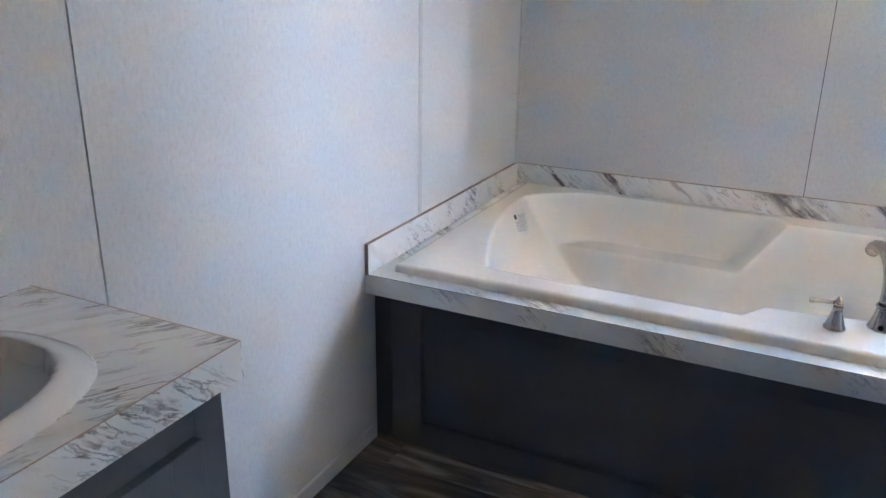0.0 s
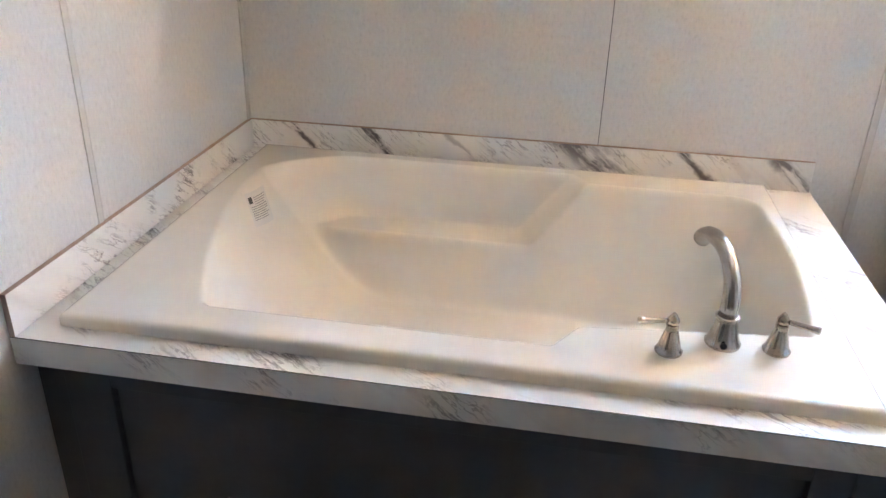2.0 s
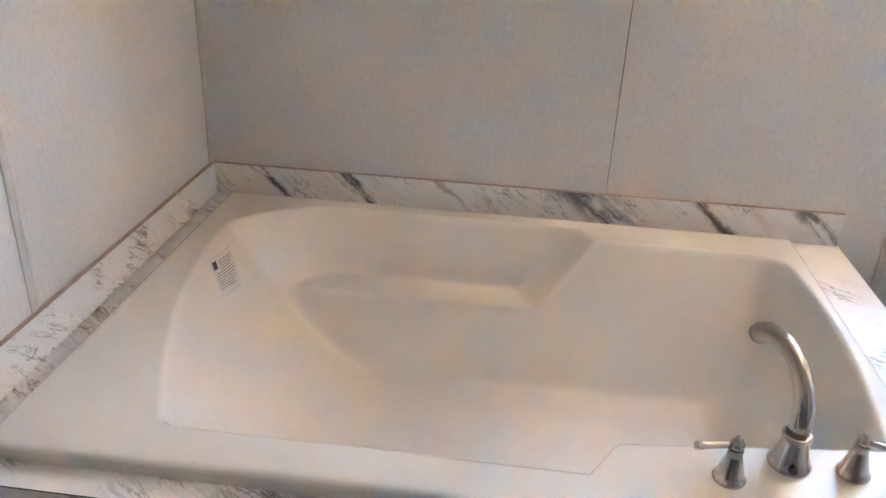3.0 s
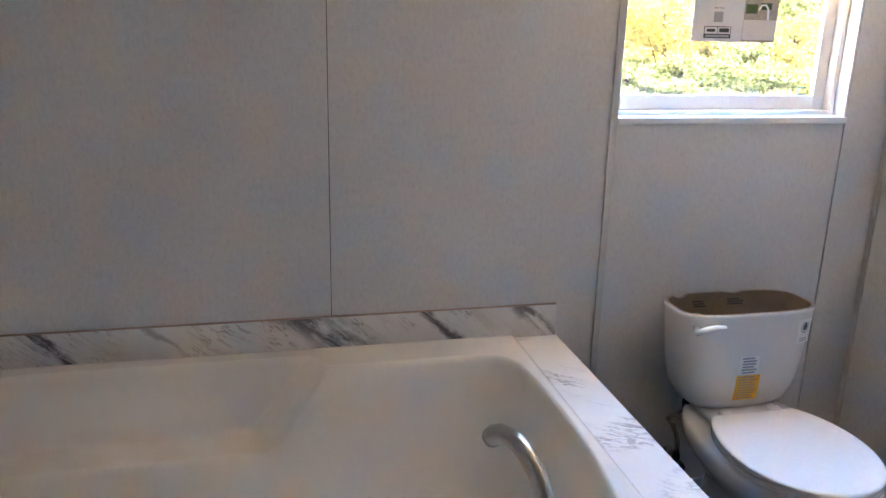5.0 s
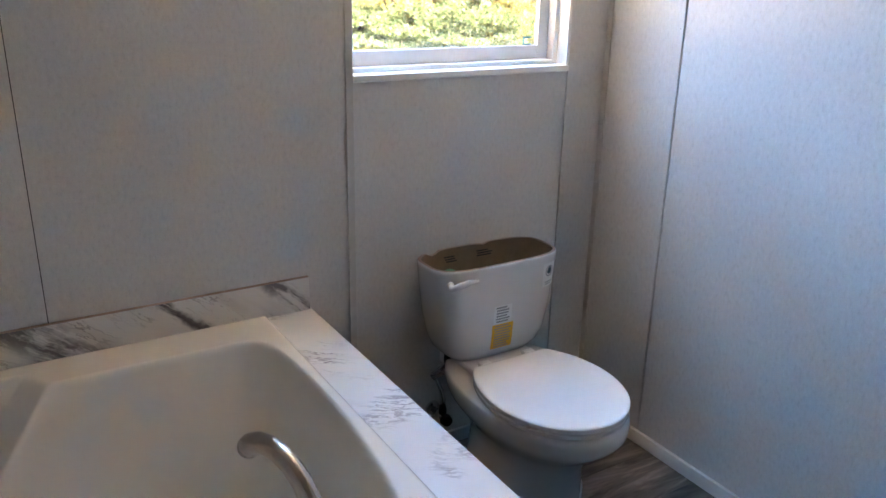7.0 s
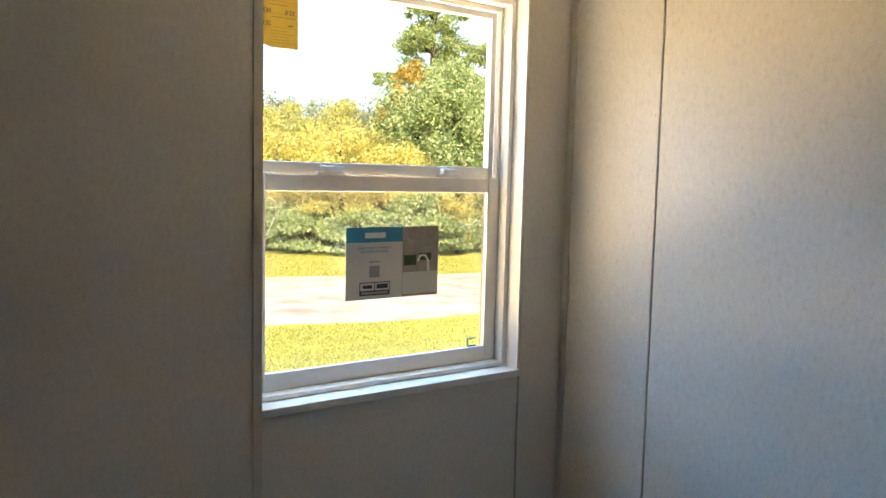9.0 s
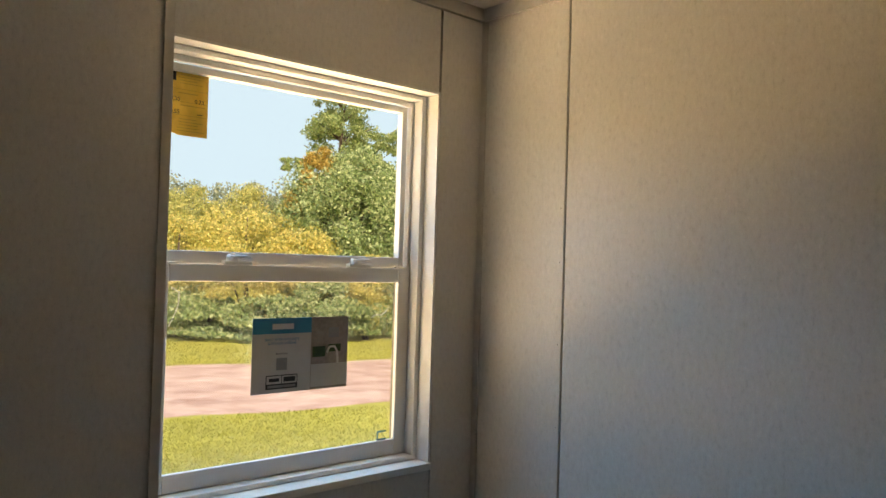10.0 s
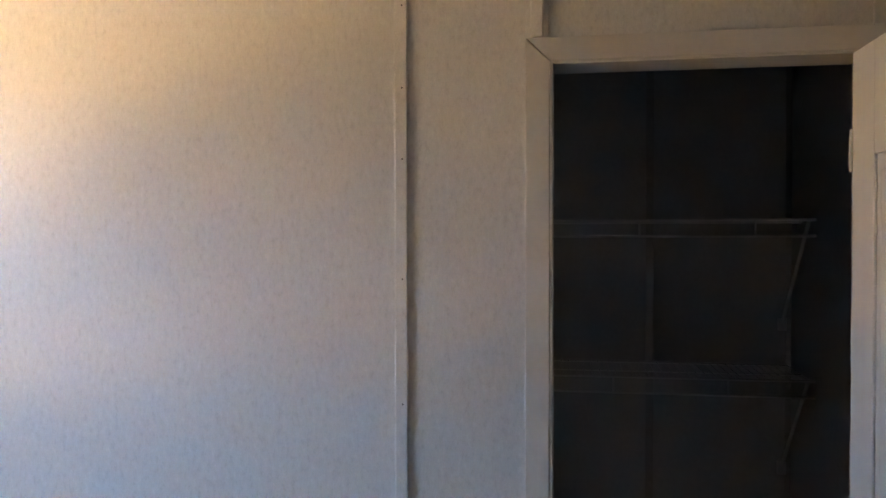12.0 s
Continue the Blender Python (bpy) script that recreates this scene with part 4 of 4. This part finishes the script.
def tank_label(name, x0, x1, z0, z1, mat, label, lines, ink, seed):
    t = thing(name, ((x0 + x1) / 2, -0.226, z0), label, "label", "toilet labels")
    r = random.Random(seed)
    on_curve(lambda u, v: tank_front(x0 + (x1 - x0) * u, z0 + (z1 - z0) * v, 0.0008), "paper", mat, t, (6, 6))
    for k in range(lines):
        zc = z1 - (k + 0.7) * (z1 - z0) / (lines + 0.5)
        h = (z1 - z0) / lines * 0.26
        a, b = x0 + 0.006 + r.random() * 0.004, x1 - 0.006 - r.random() * 0.012
        on_curve(lambda u, v: tank_front(a + (b - a) * u, zc - h + 2 * h * v, 0.0013), "print_line", ink, t, (4, 1))
    return t


tank_label("paper_label", 2.193, 2.253, 0.507, 0.562, PAPER, "small white printed label on the toilet tank", 6, GREY_INK, 1)
tank_label("warning_label", 2.19, 2.262, 0.428, 0.505, YELLOW, "yellow printed warning label on the toilet tank", 9, BROWN_EDGE, 2)
eff = tank_label("efficiency_label", 2.362, 2.413, 0.585, 0.657, PAPER, "white label with a dark round water-drop emblem on the tank", 1, PAPER, 3)


def emblem(u, v, r0, r1, cx=2.388, cz=0.632):
    a, r = u * 2 * math.pi, r0 + (r1 - r0) * v
    return tank_front(cx + r * math.cos(a), cz + r * math.sin(a), 0.0015)


on_curve(lambda u, v: emblem(u, v, 0.0135, 0.0165), "emblem_ring", GREY_INK, eff, (24, 1))
on_curve(lambda u, v: emblem(u, v, 0.0005, 0.0095 * (1 + 0.45 * max(0, math.sin(u * 2 * math.pi)) ** 6)), "emblem_drop", BLUE_DARK, eff, (20, 2))
for k in range(2):
    on_curve(lambda u, v: tank_front(2.372 + 0.03 * u, 0.598 - k * 0.007 + 0.003 * v, 0.0015), "print_line", GREY_INK, eff, (3, 1))
stamp = thing("tank_stamp", (TC, -0.05, 0.6), "faint dark lettering stamped inside the toilet tank", "marking")
part("stamp_line", bars(2.125, 2.185, 0.64, 0.662, 3, -0.0452, rng), INK, stamp)
part("stamp_line", bars(2.25, 2.31, 0.642, 0.664, 3, -0.0452, rng), INK, stamp)
foot = thing("foot_label", (2.30, -0.515, 0.06), "small white printed label on the toilet foot", "label", "toilet labels")


def foot_at(u, v, lift):
    z = 0.055 + 0.062 * v
    a = radians(-72 + 30 * u)
    rx, ry, cy = 0.1165, 0.2, -0.339
    c, s = math.cos(a), math.sin(a)
    return (TC + (rx + lift) * abs(c) ** (2 / 2.5), cy - (ry + lift) * abs(s) ** (2 / 2.5), z)


on_curve(lambda u, v: foot_at(u, v, 0.0035), "paper", PAPER, foot, (6, 3))
for k in range(5):
    on_curve(lambda u, v: foot_at(0.12 + 0.7 * u, 0.14 + k * 0.16 + 0.06 * v, 0.004), "print_line", GREY_INK, foot, (4, 1))

# brochure taped on the lower pane
BX0, BX1, BZ0, BZ1, BY = 2.1185, 2.3785, 1.3795, 1.5515, 0.0842
card = thing("brochure", ((BX0 + BX1) / 2, BY, BZ0), "printed white and blue product card stuck on the window pane", "brochure")
part("sheet", boxes((BX0, BY - 0.0006, BZ0, BX1, BY, BZ1)), CARD, card)
SPLIT = BX0 + 0.155
part("blue_header", boxes((BX0, BY - 0.001, BZ1 - 0.036, SPLIT, BY - 0.0007, BZ1)), BLUE, card)
part("brand_mark", boxes((BX0 + 0.05, BY - 0.0014, BZ1 - 0.026, BX0 + 0.106, BY - 0.0011, BZ1 - 0.013)), PAPER, card)
photo = part("photo", boxes((SPLIT, BY - 0.001, BZ0, BX1, BY - 0.0007, BZ1)), PHOTO, card, "printed photo of a basin with plants")
part("photo_basin", boxes((SPLIT + 0.001, BY - 0.0013, BZ0 + 0.006, BX1, BY - 0.0011, BZ0 + 0.06)), CARD, photo)
part("photo_plant", boxes((SPLIT + 0.004, BY - 0.0017, BZ0 + 0.077, SPLIT + 0.04, BY - 0.0014, BZ0 + 0.102), (SPLIT + 0.048, BY - 0.0017, BZ0 + 0.088, SPLIT + 0.084, BY - 0.0014, BZ0 + 0.106)), GREEN_INK, photo)
part("photo_niche", boxes((SPLIT + 0.048, BY - 0.0017, BZ1 - 0.05, SPLIT + 0.078, BY - 0.0014, BZ1 - 0.026)), GREY_INK, photo)
fx = SPLIT + 0.064
part("photo_tap", tube(bmesh.new(), [(fx - 0.02, BY - 0.0016, BZ0 + 0.086), (fx - 0.012, BY - 0.0016, BZ0 + 0.1), (fx + 0.002, BY - 0.0016, BZ0 + 0.1), (fx + 0.01, BY - 0.0016, BZ0 + 0.088), (fx + 0.012, BY - 0.0016, BZ0 + 0.06)], 0.003, 6), PAPER, photo)
letters("BUILT WITH INTEGRITY\n& STYLISH DESIGNS", 0.0085, Matrix.Translation((BX0 + 0.077, BY - 0.001, BZ1 - 0.054)) @ FACE_FRONT, BLUE, card)
letters("Learn More", 0.0065, Matrix.Translation((BX0 + 0.077, BY - 0.001, BZ1 - 0.082)) @ FACE_FRONT, INK, card)
part("code_square", boxes((BX0 + 0.063, BY - 0.001, BZ0 + 0.052, BX0 + 0.091, BY - 0.0007, BZ0 + 0.08)), GREY_INK, card)
part("maker_mark", boxes((BX0 + 0.037, BY - 0.001, BZ0 + 0.009, BX0 + 0.12, BY - 0.0007, BZ0 + 0.041)), INK, card)
part("maker_field", boxes((BX0 + 0.039, BY - 0.0014, BZ0 + 0.021, BX0 + 0.077, BY - 0.0011, BZ0 + 0.039), (BX0 + 0.079, BY - 0.0014, BZ0 + 0.021, BX0 + 0.118, BY - 0.0011, BZ0 + 0.039)), CARD, card)
part("maker_bar", boxes((BX0 + 0.045, BY - 0.0018, BZ0 + 0.026, BX0 + 0.071, BY - 0.0015, BZ0 + 0.034), (BX0 + 0.083, BY - 0.0018, BZ0 + 0.025, BX0 + 0.114, BY - 0.0015, BZ0 + 0.036)), INK, card)
part("maker_line", boxes((BX0 + 0.042, BY - 0.0014, BZ0 + 0.012, BX0 + 0.115, BY - 0.0011, BZ0 + 0.018)), GREY_INK, card)

# energy rating sticker on the upper pane
SX0, SX1, SZ0, SZ1, SYY = 1.902, 2.006, 1.945, 2.0885, 0.1092
rating = thing("rating_sticker", ((SX0 + SX1) / 2, SYY, SZ0), "translucent yellow energy rating sticker on the upper pane", "sticker")
film_bm = bmesh.new()
vs = [film_bm.verts.new((x, y, z)) for y in (SYY - 0.0004, SYY) for x, z in
      ((SX0 + 0.02, SZ0 + 0.006), (SX0 + 0.04, SZ0), (SX1, SZ0), (SX1, SZ1), (SX0, SZ1), (SX0, SZ0 + 0.022), (SX0 + 0.006, SZ0 + 0.012))]
film_bm.faces.new(vs[:7])
film_bm.faces.new(vs[7:][::-1])
for i in range(7):
    film_bm.faces.new((vs[i], vs[i + 7], vs[(i + 1) % 7 + 7], vs[(i + 1) % 7]))
part("sheet", film_bm, OCHRE, rating)
for zz in (0.5, 0.3, 0.685):
    part("rule", boxes((SX0 + 0.004, SYY - 0.0008, SZ0 + zz * 0.143, SX1 - 0.002, SYY - 0.0005, SZ0 + zz * 0.143 + 0.0008)), OCHRE_INK, rating)
for txt, cx_, zz in (("0.30", 0.03, 0.535), ("0.23", 0.084, 0.53), ("0.55", 0.03, 0.345)):
    letters(txt, 0.0125, Matrix.Translation((SX0 + cx_, SYY - 0.0006, SZ0 + zz * 0.143)) @ FACE_FRONT, INK, rating)
part("dash", boxes((SX0 + 0.08, SYY - 0.0008, SZ0 + 0.048, SX0 + 0.092, SYY - 0.0005, SZ0 + 0.0495)), INK, rating)
part("emblem", boxes((SX0 + 0.012, SYY - 0.0008, SZ1 - 0.028, SX0 + 0.031, SYY - 0.0005, SZ1 - 0.006)), INK, rating)
for z0, z1, rows in ((0.76, 0.93, 4), (0.6, 0.67, 1), (0.42, 0.485, 1), (0.05, 0.27, 5)):
    part("print_line", bars(SX0 + 0.035, SX1 - 0.006, SZ0 + z0 * 0.143, SZ0 + z1 * 0.143, rows, SYY - 0.0005, rng, 0.22), OCHRE_INK, rating)

corner_mark = thing("corner_sticker", (2.492, 0.0842, 1.235), "small blue outlined sticker in the pane corner", "sticker")
part("sheet", boxes((2.478, 0.0836, 1.232, 2.507, 0.0842, 1.237), (2.478, 0.0836, 1.2375, 2.482, 0.0842, 1.257), (2.4825, 0.0836, 1.253, 2.507, 0.0842, 1.257)), BLUE, corner_mark)
for pts in ([(1.928, 1.622), (1.945, 1.612), (1.944, 1.585), (1.932, 1.555), (1.924, 1.54)], [(2.448, 1.546), (2.462, 1.553), (2.48, 1.552), (2.5, 1.566)]):
    s_bm = tube(bmesh.new(), [(x, 0.0832, z) for x, z in pts], 0.0012, 6)
    solid("adhesive_strand", s_bm, PAPER, "thin pale strand of dried adhesive on the pane", "residue", "adhesive strands")
# nail heads along the raised batten
for z in (1.12, 1.35, 1.58, 1.80, 1.93, 2.08):
    solid("nail", lathe(bmesh.new(), [(0.0016, 0), (0.0012, 0.0006)], look((W - 0.0067, -1.417, z), (W + 1, -1.421, z)), 8), DARK, "small dark nail head in a batten", "nail", "batten nails")
for z in (1.30, 1.50, 1.70, 1.83):
    solid("nail", lathe(bmesh.new(), [(0.0014, 0), (0.001, 0.0006)], look((W - 0.0018, -0.287, z), (W + 1, -0.287, z)), 8), DARK, "small dark nail head in a seam strip", "nail", "seam nails")

# ---- outdoors ----
GZ = -0.75
ground = solid("ground", boxes((-400, -300, GZ - 0.2, 400, 800, GZ)), GRASS, "sunlit mown lawn, patchy yellow-green", "lawn", kind="structure")


def road():
    bm = bmesh.new()
    n = 160
    a, b = [], []
    for i in range(n + 1):
        x = -12 + i * 0.3
        skew = -0.25 * (x - 8)
        y0 = 9.5 + skew + 0.5 * noise.noise((x * 0.35, 0, 0)) + 0.15 * noise.noise((x * 1.9, 3, 0))
        y1 = 15.3 + skew + 0.7 * noise.noise((x * 0.3, 9, 0)) + 0.2 * noise.noise((x * 1.7, 5, 0))
        a.append(bm.verts.new((x, y0, GZ + 0.004)))
        b.append(bm.verts.new((x, y1, GZ + 0.004)))
    for i in range(n):
        bm.faces.new((a[i], a[i + 1], b[i + 1], b[i]))
    return bm


solid("road", road(), CLAY, "pinkish bare clay track across the lawn", "road", kind="structure")


def leaves(heap, centre, radii, count, size, rng, clumps=24, shell=0.55):
    """Adds many small leaves, gathered in clumps round a crown of uneven outline, to a heap of corners and faces."""
    gen = np.random.default_rng(rng.randrange(10 ** 6))
    d = gen.normal(size=(clumps, 3))
    d /= np.linalg.norm(d, axis=1)[:, None]
    cs = d * np.array(radii) * (shell + (1 - shell) * gen.random(clumps))[:, None]
    spread = gen.uniform(0.2, 0.4, clumps)
    pick = gen.integers(0, clumps, count)
    o = gen.normal(size=(count, 3))
    o = o / np.linalg.norm(o, axis=1)[:, None] * (gen.random(count) ** 0.45)[:, None]
    p = np.array(centre) + cs[pick] + o * np.array(radii) * spread[pick][:, None]
    a = gen.normal(size=(count, 3))
    a /= np.linalg.norm(a, axis=1)[:, None]
    b = np.cross(a, gen.normal(size=(count, 3)))
    b /= np.linalg.norm(b, axis=1)[:, None]
    q = (size * gen.uniform(0.6, 1.4, count))[:, None]
    vs = np.stack([p + a * q, p + b * q * 0.5, p - a * q * 0.8, p - b * q * 0.5], 1).reshape(-1, 3)
    start = len(heap[0])
    heap[0].extend(vs.tolist())
    heap[1].extend((start + 4 * i, start + 4 * i + 1, start + 4 * i + 2, start + 4 * i + 3) for i in range(count))


def heap_mesh(name, heap, mat):
    me = bpy.data.meshes.new(name)
    me.from_pydata(heap[0], [], heap[1])
    me.materials.append(mat)
    return me


def tree(name, x, y, h, label, crowns, leaf, leaf_size, trunk_r, seed, category="tree"):
    rng = random.Random(seed)
    t = thing(name, (x, y, GZ), label, category)
    top = GZ + h
    part("trunk", tube(bmesh.new(), [(x, y, GZ - 0.05), (x + 0.05, y, GZ + h * 0.3), (x - 0.06, y, GZ + h * 0.6), (x, y, top * 0.92)],
                       [trunk_r, trunk_r * 0.8, trunk_r * 0.5, trunk_r * 0.12], 10), BARK, t, smooth=True)
    heap = ([], [])
    lb = bmesh.new()
    for dx, dy, dz, rx, ry, rz, count, clumps in crowns:
        leaves(heap, (x + dx, y + dy, GZ + dz), (rx, ry, rz), int(count * 2.3), leaf_size * 0.62, rng, clumps)
        for _ in range(3):
            a = Vector((x, y, GZ + max(dz - rz * 0.9, h * 0.12)))
            e = Vector((x + dx + rng.uniform(-0.5, 0.5) * rx, y + dy + rng.uniform(-0.5, 0.5) * ry, GZ + dz + rng.uniform(-0.2, 0.5) * rz))
            tube(lb, [a, (a + e) / 2 + Vector((0, 0, 0.1)), e], [trunk_r * 0.35, trunk_r * 0.22, trunk_r * 0.08], 6)
    part("limbs", lb, BARK, t)
    crown = new("crown", heap_mesh("crown", heap, leaf))
    crown.parent = t
    crown.matrix_parent_inverse = Matrix.Translation(-BASE[t.name])
    return t


def out_at(px_angle, depth):
    """A place outdoors by its bearing from the window's view, degrees right of straight out, and depth."""
    a = radians(px_angle)
    return 1.25 + depth * math.sin(a), -1.44 + depth * math.cos(a)


x, y = out_at(35.2, 27)
tree("broadleaf_tree", x, y, 6.3, "round dark-green broadleaf tree with sunlit leaves", [
    (0, 0, 3.9, 2.2, 2.2, 2.0, 17000, 120), (-0.4, 0, 1.9, 2.2, 2.2, 1.7, 10000, 70), (0.3, -0.3, 5.1, 1.3, 1.3, 1.0, 4500, 30), (1.9, -1.2, 2.8, 1.8, 1.8, 2.3, 9000, 60)],
    LEAF_DARK, 0.1, 0.22, 3)
x, y = out_at(33.6, 27.6)
tree("orange_topped_tree", x, y, 6.2, "slender tree with orange autumn leaves at the top", [
    (-0.2, 0, 5.5, 0.9, 0.9, 0.7, 1500, 26), (0.8, -0.4, 5.5, 0.8, 0.8, 0.5, 700, 18), (-0.7, 0, 4.3, 0.9, 1.0, 1.0, 1300, 22)], LEAF_ORANGE, 0.1, 0.14, 4)
x, y = out_at(34.4, 34)
tree("pine_tree", x, y, 10.6, "tall pine tree with open tufted crown", [
    (-0.6, 0, 9.6, 0.9, 1.0, 0.8, 1210, 25), (0.5, 0, 9.0, 1.1, 1.1, 0.7, 1430, 28), (-0.5, 0, 8.1, 1.3, 1.3, 0.6, 1430, 32),
    (1.1, 0, 7.9, 1.2, 1.2, 0.7, 1430, 28), (0.2, 0, 7.0, 1.7, 1.6, 0.7, 1760, 38), (-1.7, 0, 6.4, 1.0, 1.0, 0.45, 935, 19),
    (1.9, 0, 6.3, 1.2, 1.2, 0.8, 1430, 28), (0.6, 0, 5.7, 1.8, 1.5, 0.7, 1540, 32)], LEAF_PINE, 0.11, 0.18, 5)
x, y = out_at(39.6, 33)
tree("pine_tree", x, y, 9.0, "tall pine tree partly behind a broadleaf tree", [
    (0, 0, 8.3, 0.7, 0.7, 0.7, 935, 22), (-0.5, 0, 7.3, 1.0, 1.0, 0.7, 1265, 25), (0.7, 0, 6.6, 1.2, 1.2, 0.7, 1430, 28),
    (-0.4, 0, 5.6, 1.4, 1.4, 0.8, 1540, 32), (0, 0, 4.4, 2.0, 2.0, 1.2, 1980, 41)], LEAF_PINE, 0.11, 0.18, 6)
for ang, dep, h, seed in ((24.0, 31.0, 5.2, 71), (29.0, 32.0, 5.4, 72), (20.5, 30.0, 4.6, 73)):
    x, y = out_at(ang, dep)
    tree("yellowing_tree", x, y, h, "tall leafy tree turning yellow behind the shrubs", [
        (0, 0, h * 0.75, 1.5, 1.4, h * 0.22, 4200, 44), (0.8, 0, h * 0.55, 1.5, 1.3, h * 0.22, 3000, 34)], LEAF_TURNING, 0.09, 0.12, seed)
for i, (ang, dep, h, w) in enumerate(((23.5, 26.0, 3.7, 1.9), (28.0, 25.2, 4.0, 2.0), (32.2, 24.6, 3.4, 1.5), (19, 26, 3.7, 2.0), (36.6, 24.4, 2.6, 1.0))):
    x, y = out_at(ang, dep)
    tree("yellow_shrub", x, y, h, "large yellow-green leafy shrub at the lawn edge", [
        (0, 0, h * 0.66, w, w * 0.8, h * 0.32, 5200, 46), (-0.3, 0.2, h * 0.34, w * 1.0, w * 0.8, h * 0.26, 2600, 26)], LEAF_YELLOW, 0.085, 0.1, 20 + i, "shrub")
for i, (ang, dep, h, w) in enumerate(((39.5, 25.5, 3.2, 1.6), (44.0, 26, 3.4, 1.9), (49, 27, 3.6, 2.2), (30.2, 24.0, 1.3, 1.5), (25.6, 24.6, 1.3, 1.6), (34.6, 24.2, 2.0, 1.5), (21, 25, 1.7, 1.7))):
    x, y = out_at(ang, dep)
    tree("green_shrub", x, y, h, "dense dark-green shrub at the lawn edge", [
        (0, 0, h * 0.55, w, w * 0.8, h * 0.42, 5200, 44), (0, 0, h * 0.2, w * 1.1, w * 0.8, h * 0.18, 2000, 18)], LEAF_DARK, 0.11, 0.1, 40 + i, "shrub")


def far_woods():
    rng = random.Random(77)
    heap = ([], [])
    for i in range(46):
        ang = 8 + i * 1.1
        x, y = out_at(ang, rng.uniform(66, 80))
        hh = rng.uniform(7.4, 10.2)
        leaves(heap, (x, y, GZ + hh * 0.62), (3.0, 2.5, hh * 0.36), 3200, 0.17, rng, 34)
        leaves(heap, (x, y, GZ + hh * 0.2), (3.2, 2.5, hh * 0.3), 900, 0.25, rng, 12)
    return heap_mesh("far_woods", heap, LEAF_FAR_HAZE)


tagged(new("far_woods", far_woods()), "distant line of mixed trees with haze in the leaf colour", "trees", kind="stuff")
for k, dz in enumerate((4.75, 5.0, 5.2)):
    cable = bmesh.new()
    tube(cable, [(-20 + i * 10, 46 + 0.05 * i, dz - 0.35 * math.sin(math.pi * (i % 6) / 6)) for i in range(13)], 0.022, 5)
    solid("power_line", cable, DARK, "thin overhead power line in front of the woods", "power line", "power lines")


def grass_blades():
    rng = random.Random(5)
    vs, fs = [], []
    for _ in range(70000):
        x, y = out_at(rng.uniform(18, 50), 9 + 20 * rng.random() ** 1.6)
        skew = -0.25 * (x - 8)
        if 9.4 + skew < y < 15.4 + skew:
            continue
        h, a = rng.uniform(0.02, 0.055), rng.uniform(0, 6.28)
        w = 0.009
        b = len(vs)
        vs += [(x - w * math.cos(a), y - w * math.sin(a), GZ), (x + w * math.cos(a), y + w * math.sin(a), GZ),
               (x + rng.uniform(-0.05, 0.05), y + rng.uniform(-0.05, 0.05), GZ + h)]
        fs.append((b, b + 1, b + 2))
    me = bpy.data.meshes.new("grass")
    me.from_pydata(vs, [], fs)
    me.materials.append(LEAF_GRASS)
    return me


LEAF_GRASS = leaf_material("grass_blade", (0.22, 0.25, 0.03), (0.44, 0.44, 0.07), (0.62, 0.57, 0.14))
tagged(new("grass", grass_blades()), "short mown grass blades", "grass", kind="stuff")


# pale hazy sky far beyond the trees
def sky_backdrop():
    bm = bmesh.new()
    low, high = [], []
    for i in range(41):
        x, y = out_at(-30 + i * 3, 320)
        low.append(bm.verts.new((x, y, GZ)))
        high.append(bm.verts.new((x, y, 200)))
    for i in range(40):
        bm.faces.new((low[i], low[i + 1], high[i + 1], high[i]))
    return bm


solid("backdrop", sky_backdrop(), SKY_GLOW, "pale hazy sky", "sky", kind="structure")


# ---- floor planks ----
def planks():
    rng = random.Random(9)
    w, L = 0.182, 1.22
    y = -0.001
    while y > FRONT:
        y1 = max(y - w, FRONT)
        x = -rng.uniform(0.1, L)
        end = CX if CY1 - 0.2 < y < CY0 + 0.2 else W + 0.008
        while x < end:
            a, b = max(x, 0.0), min(x + L, end)
            if b - a > 0.02:
                part("plank", boxes((a + 0.0006, y1 + 0.0006, -0.0055, b - 0.0006, y - 0.0006, 0.0), bevel=0.0006), PLANK, floor)
            x += L
        y = y1


planks()
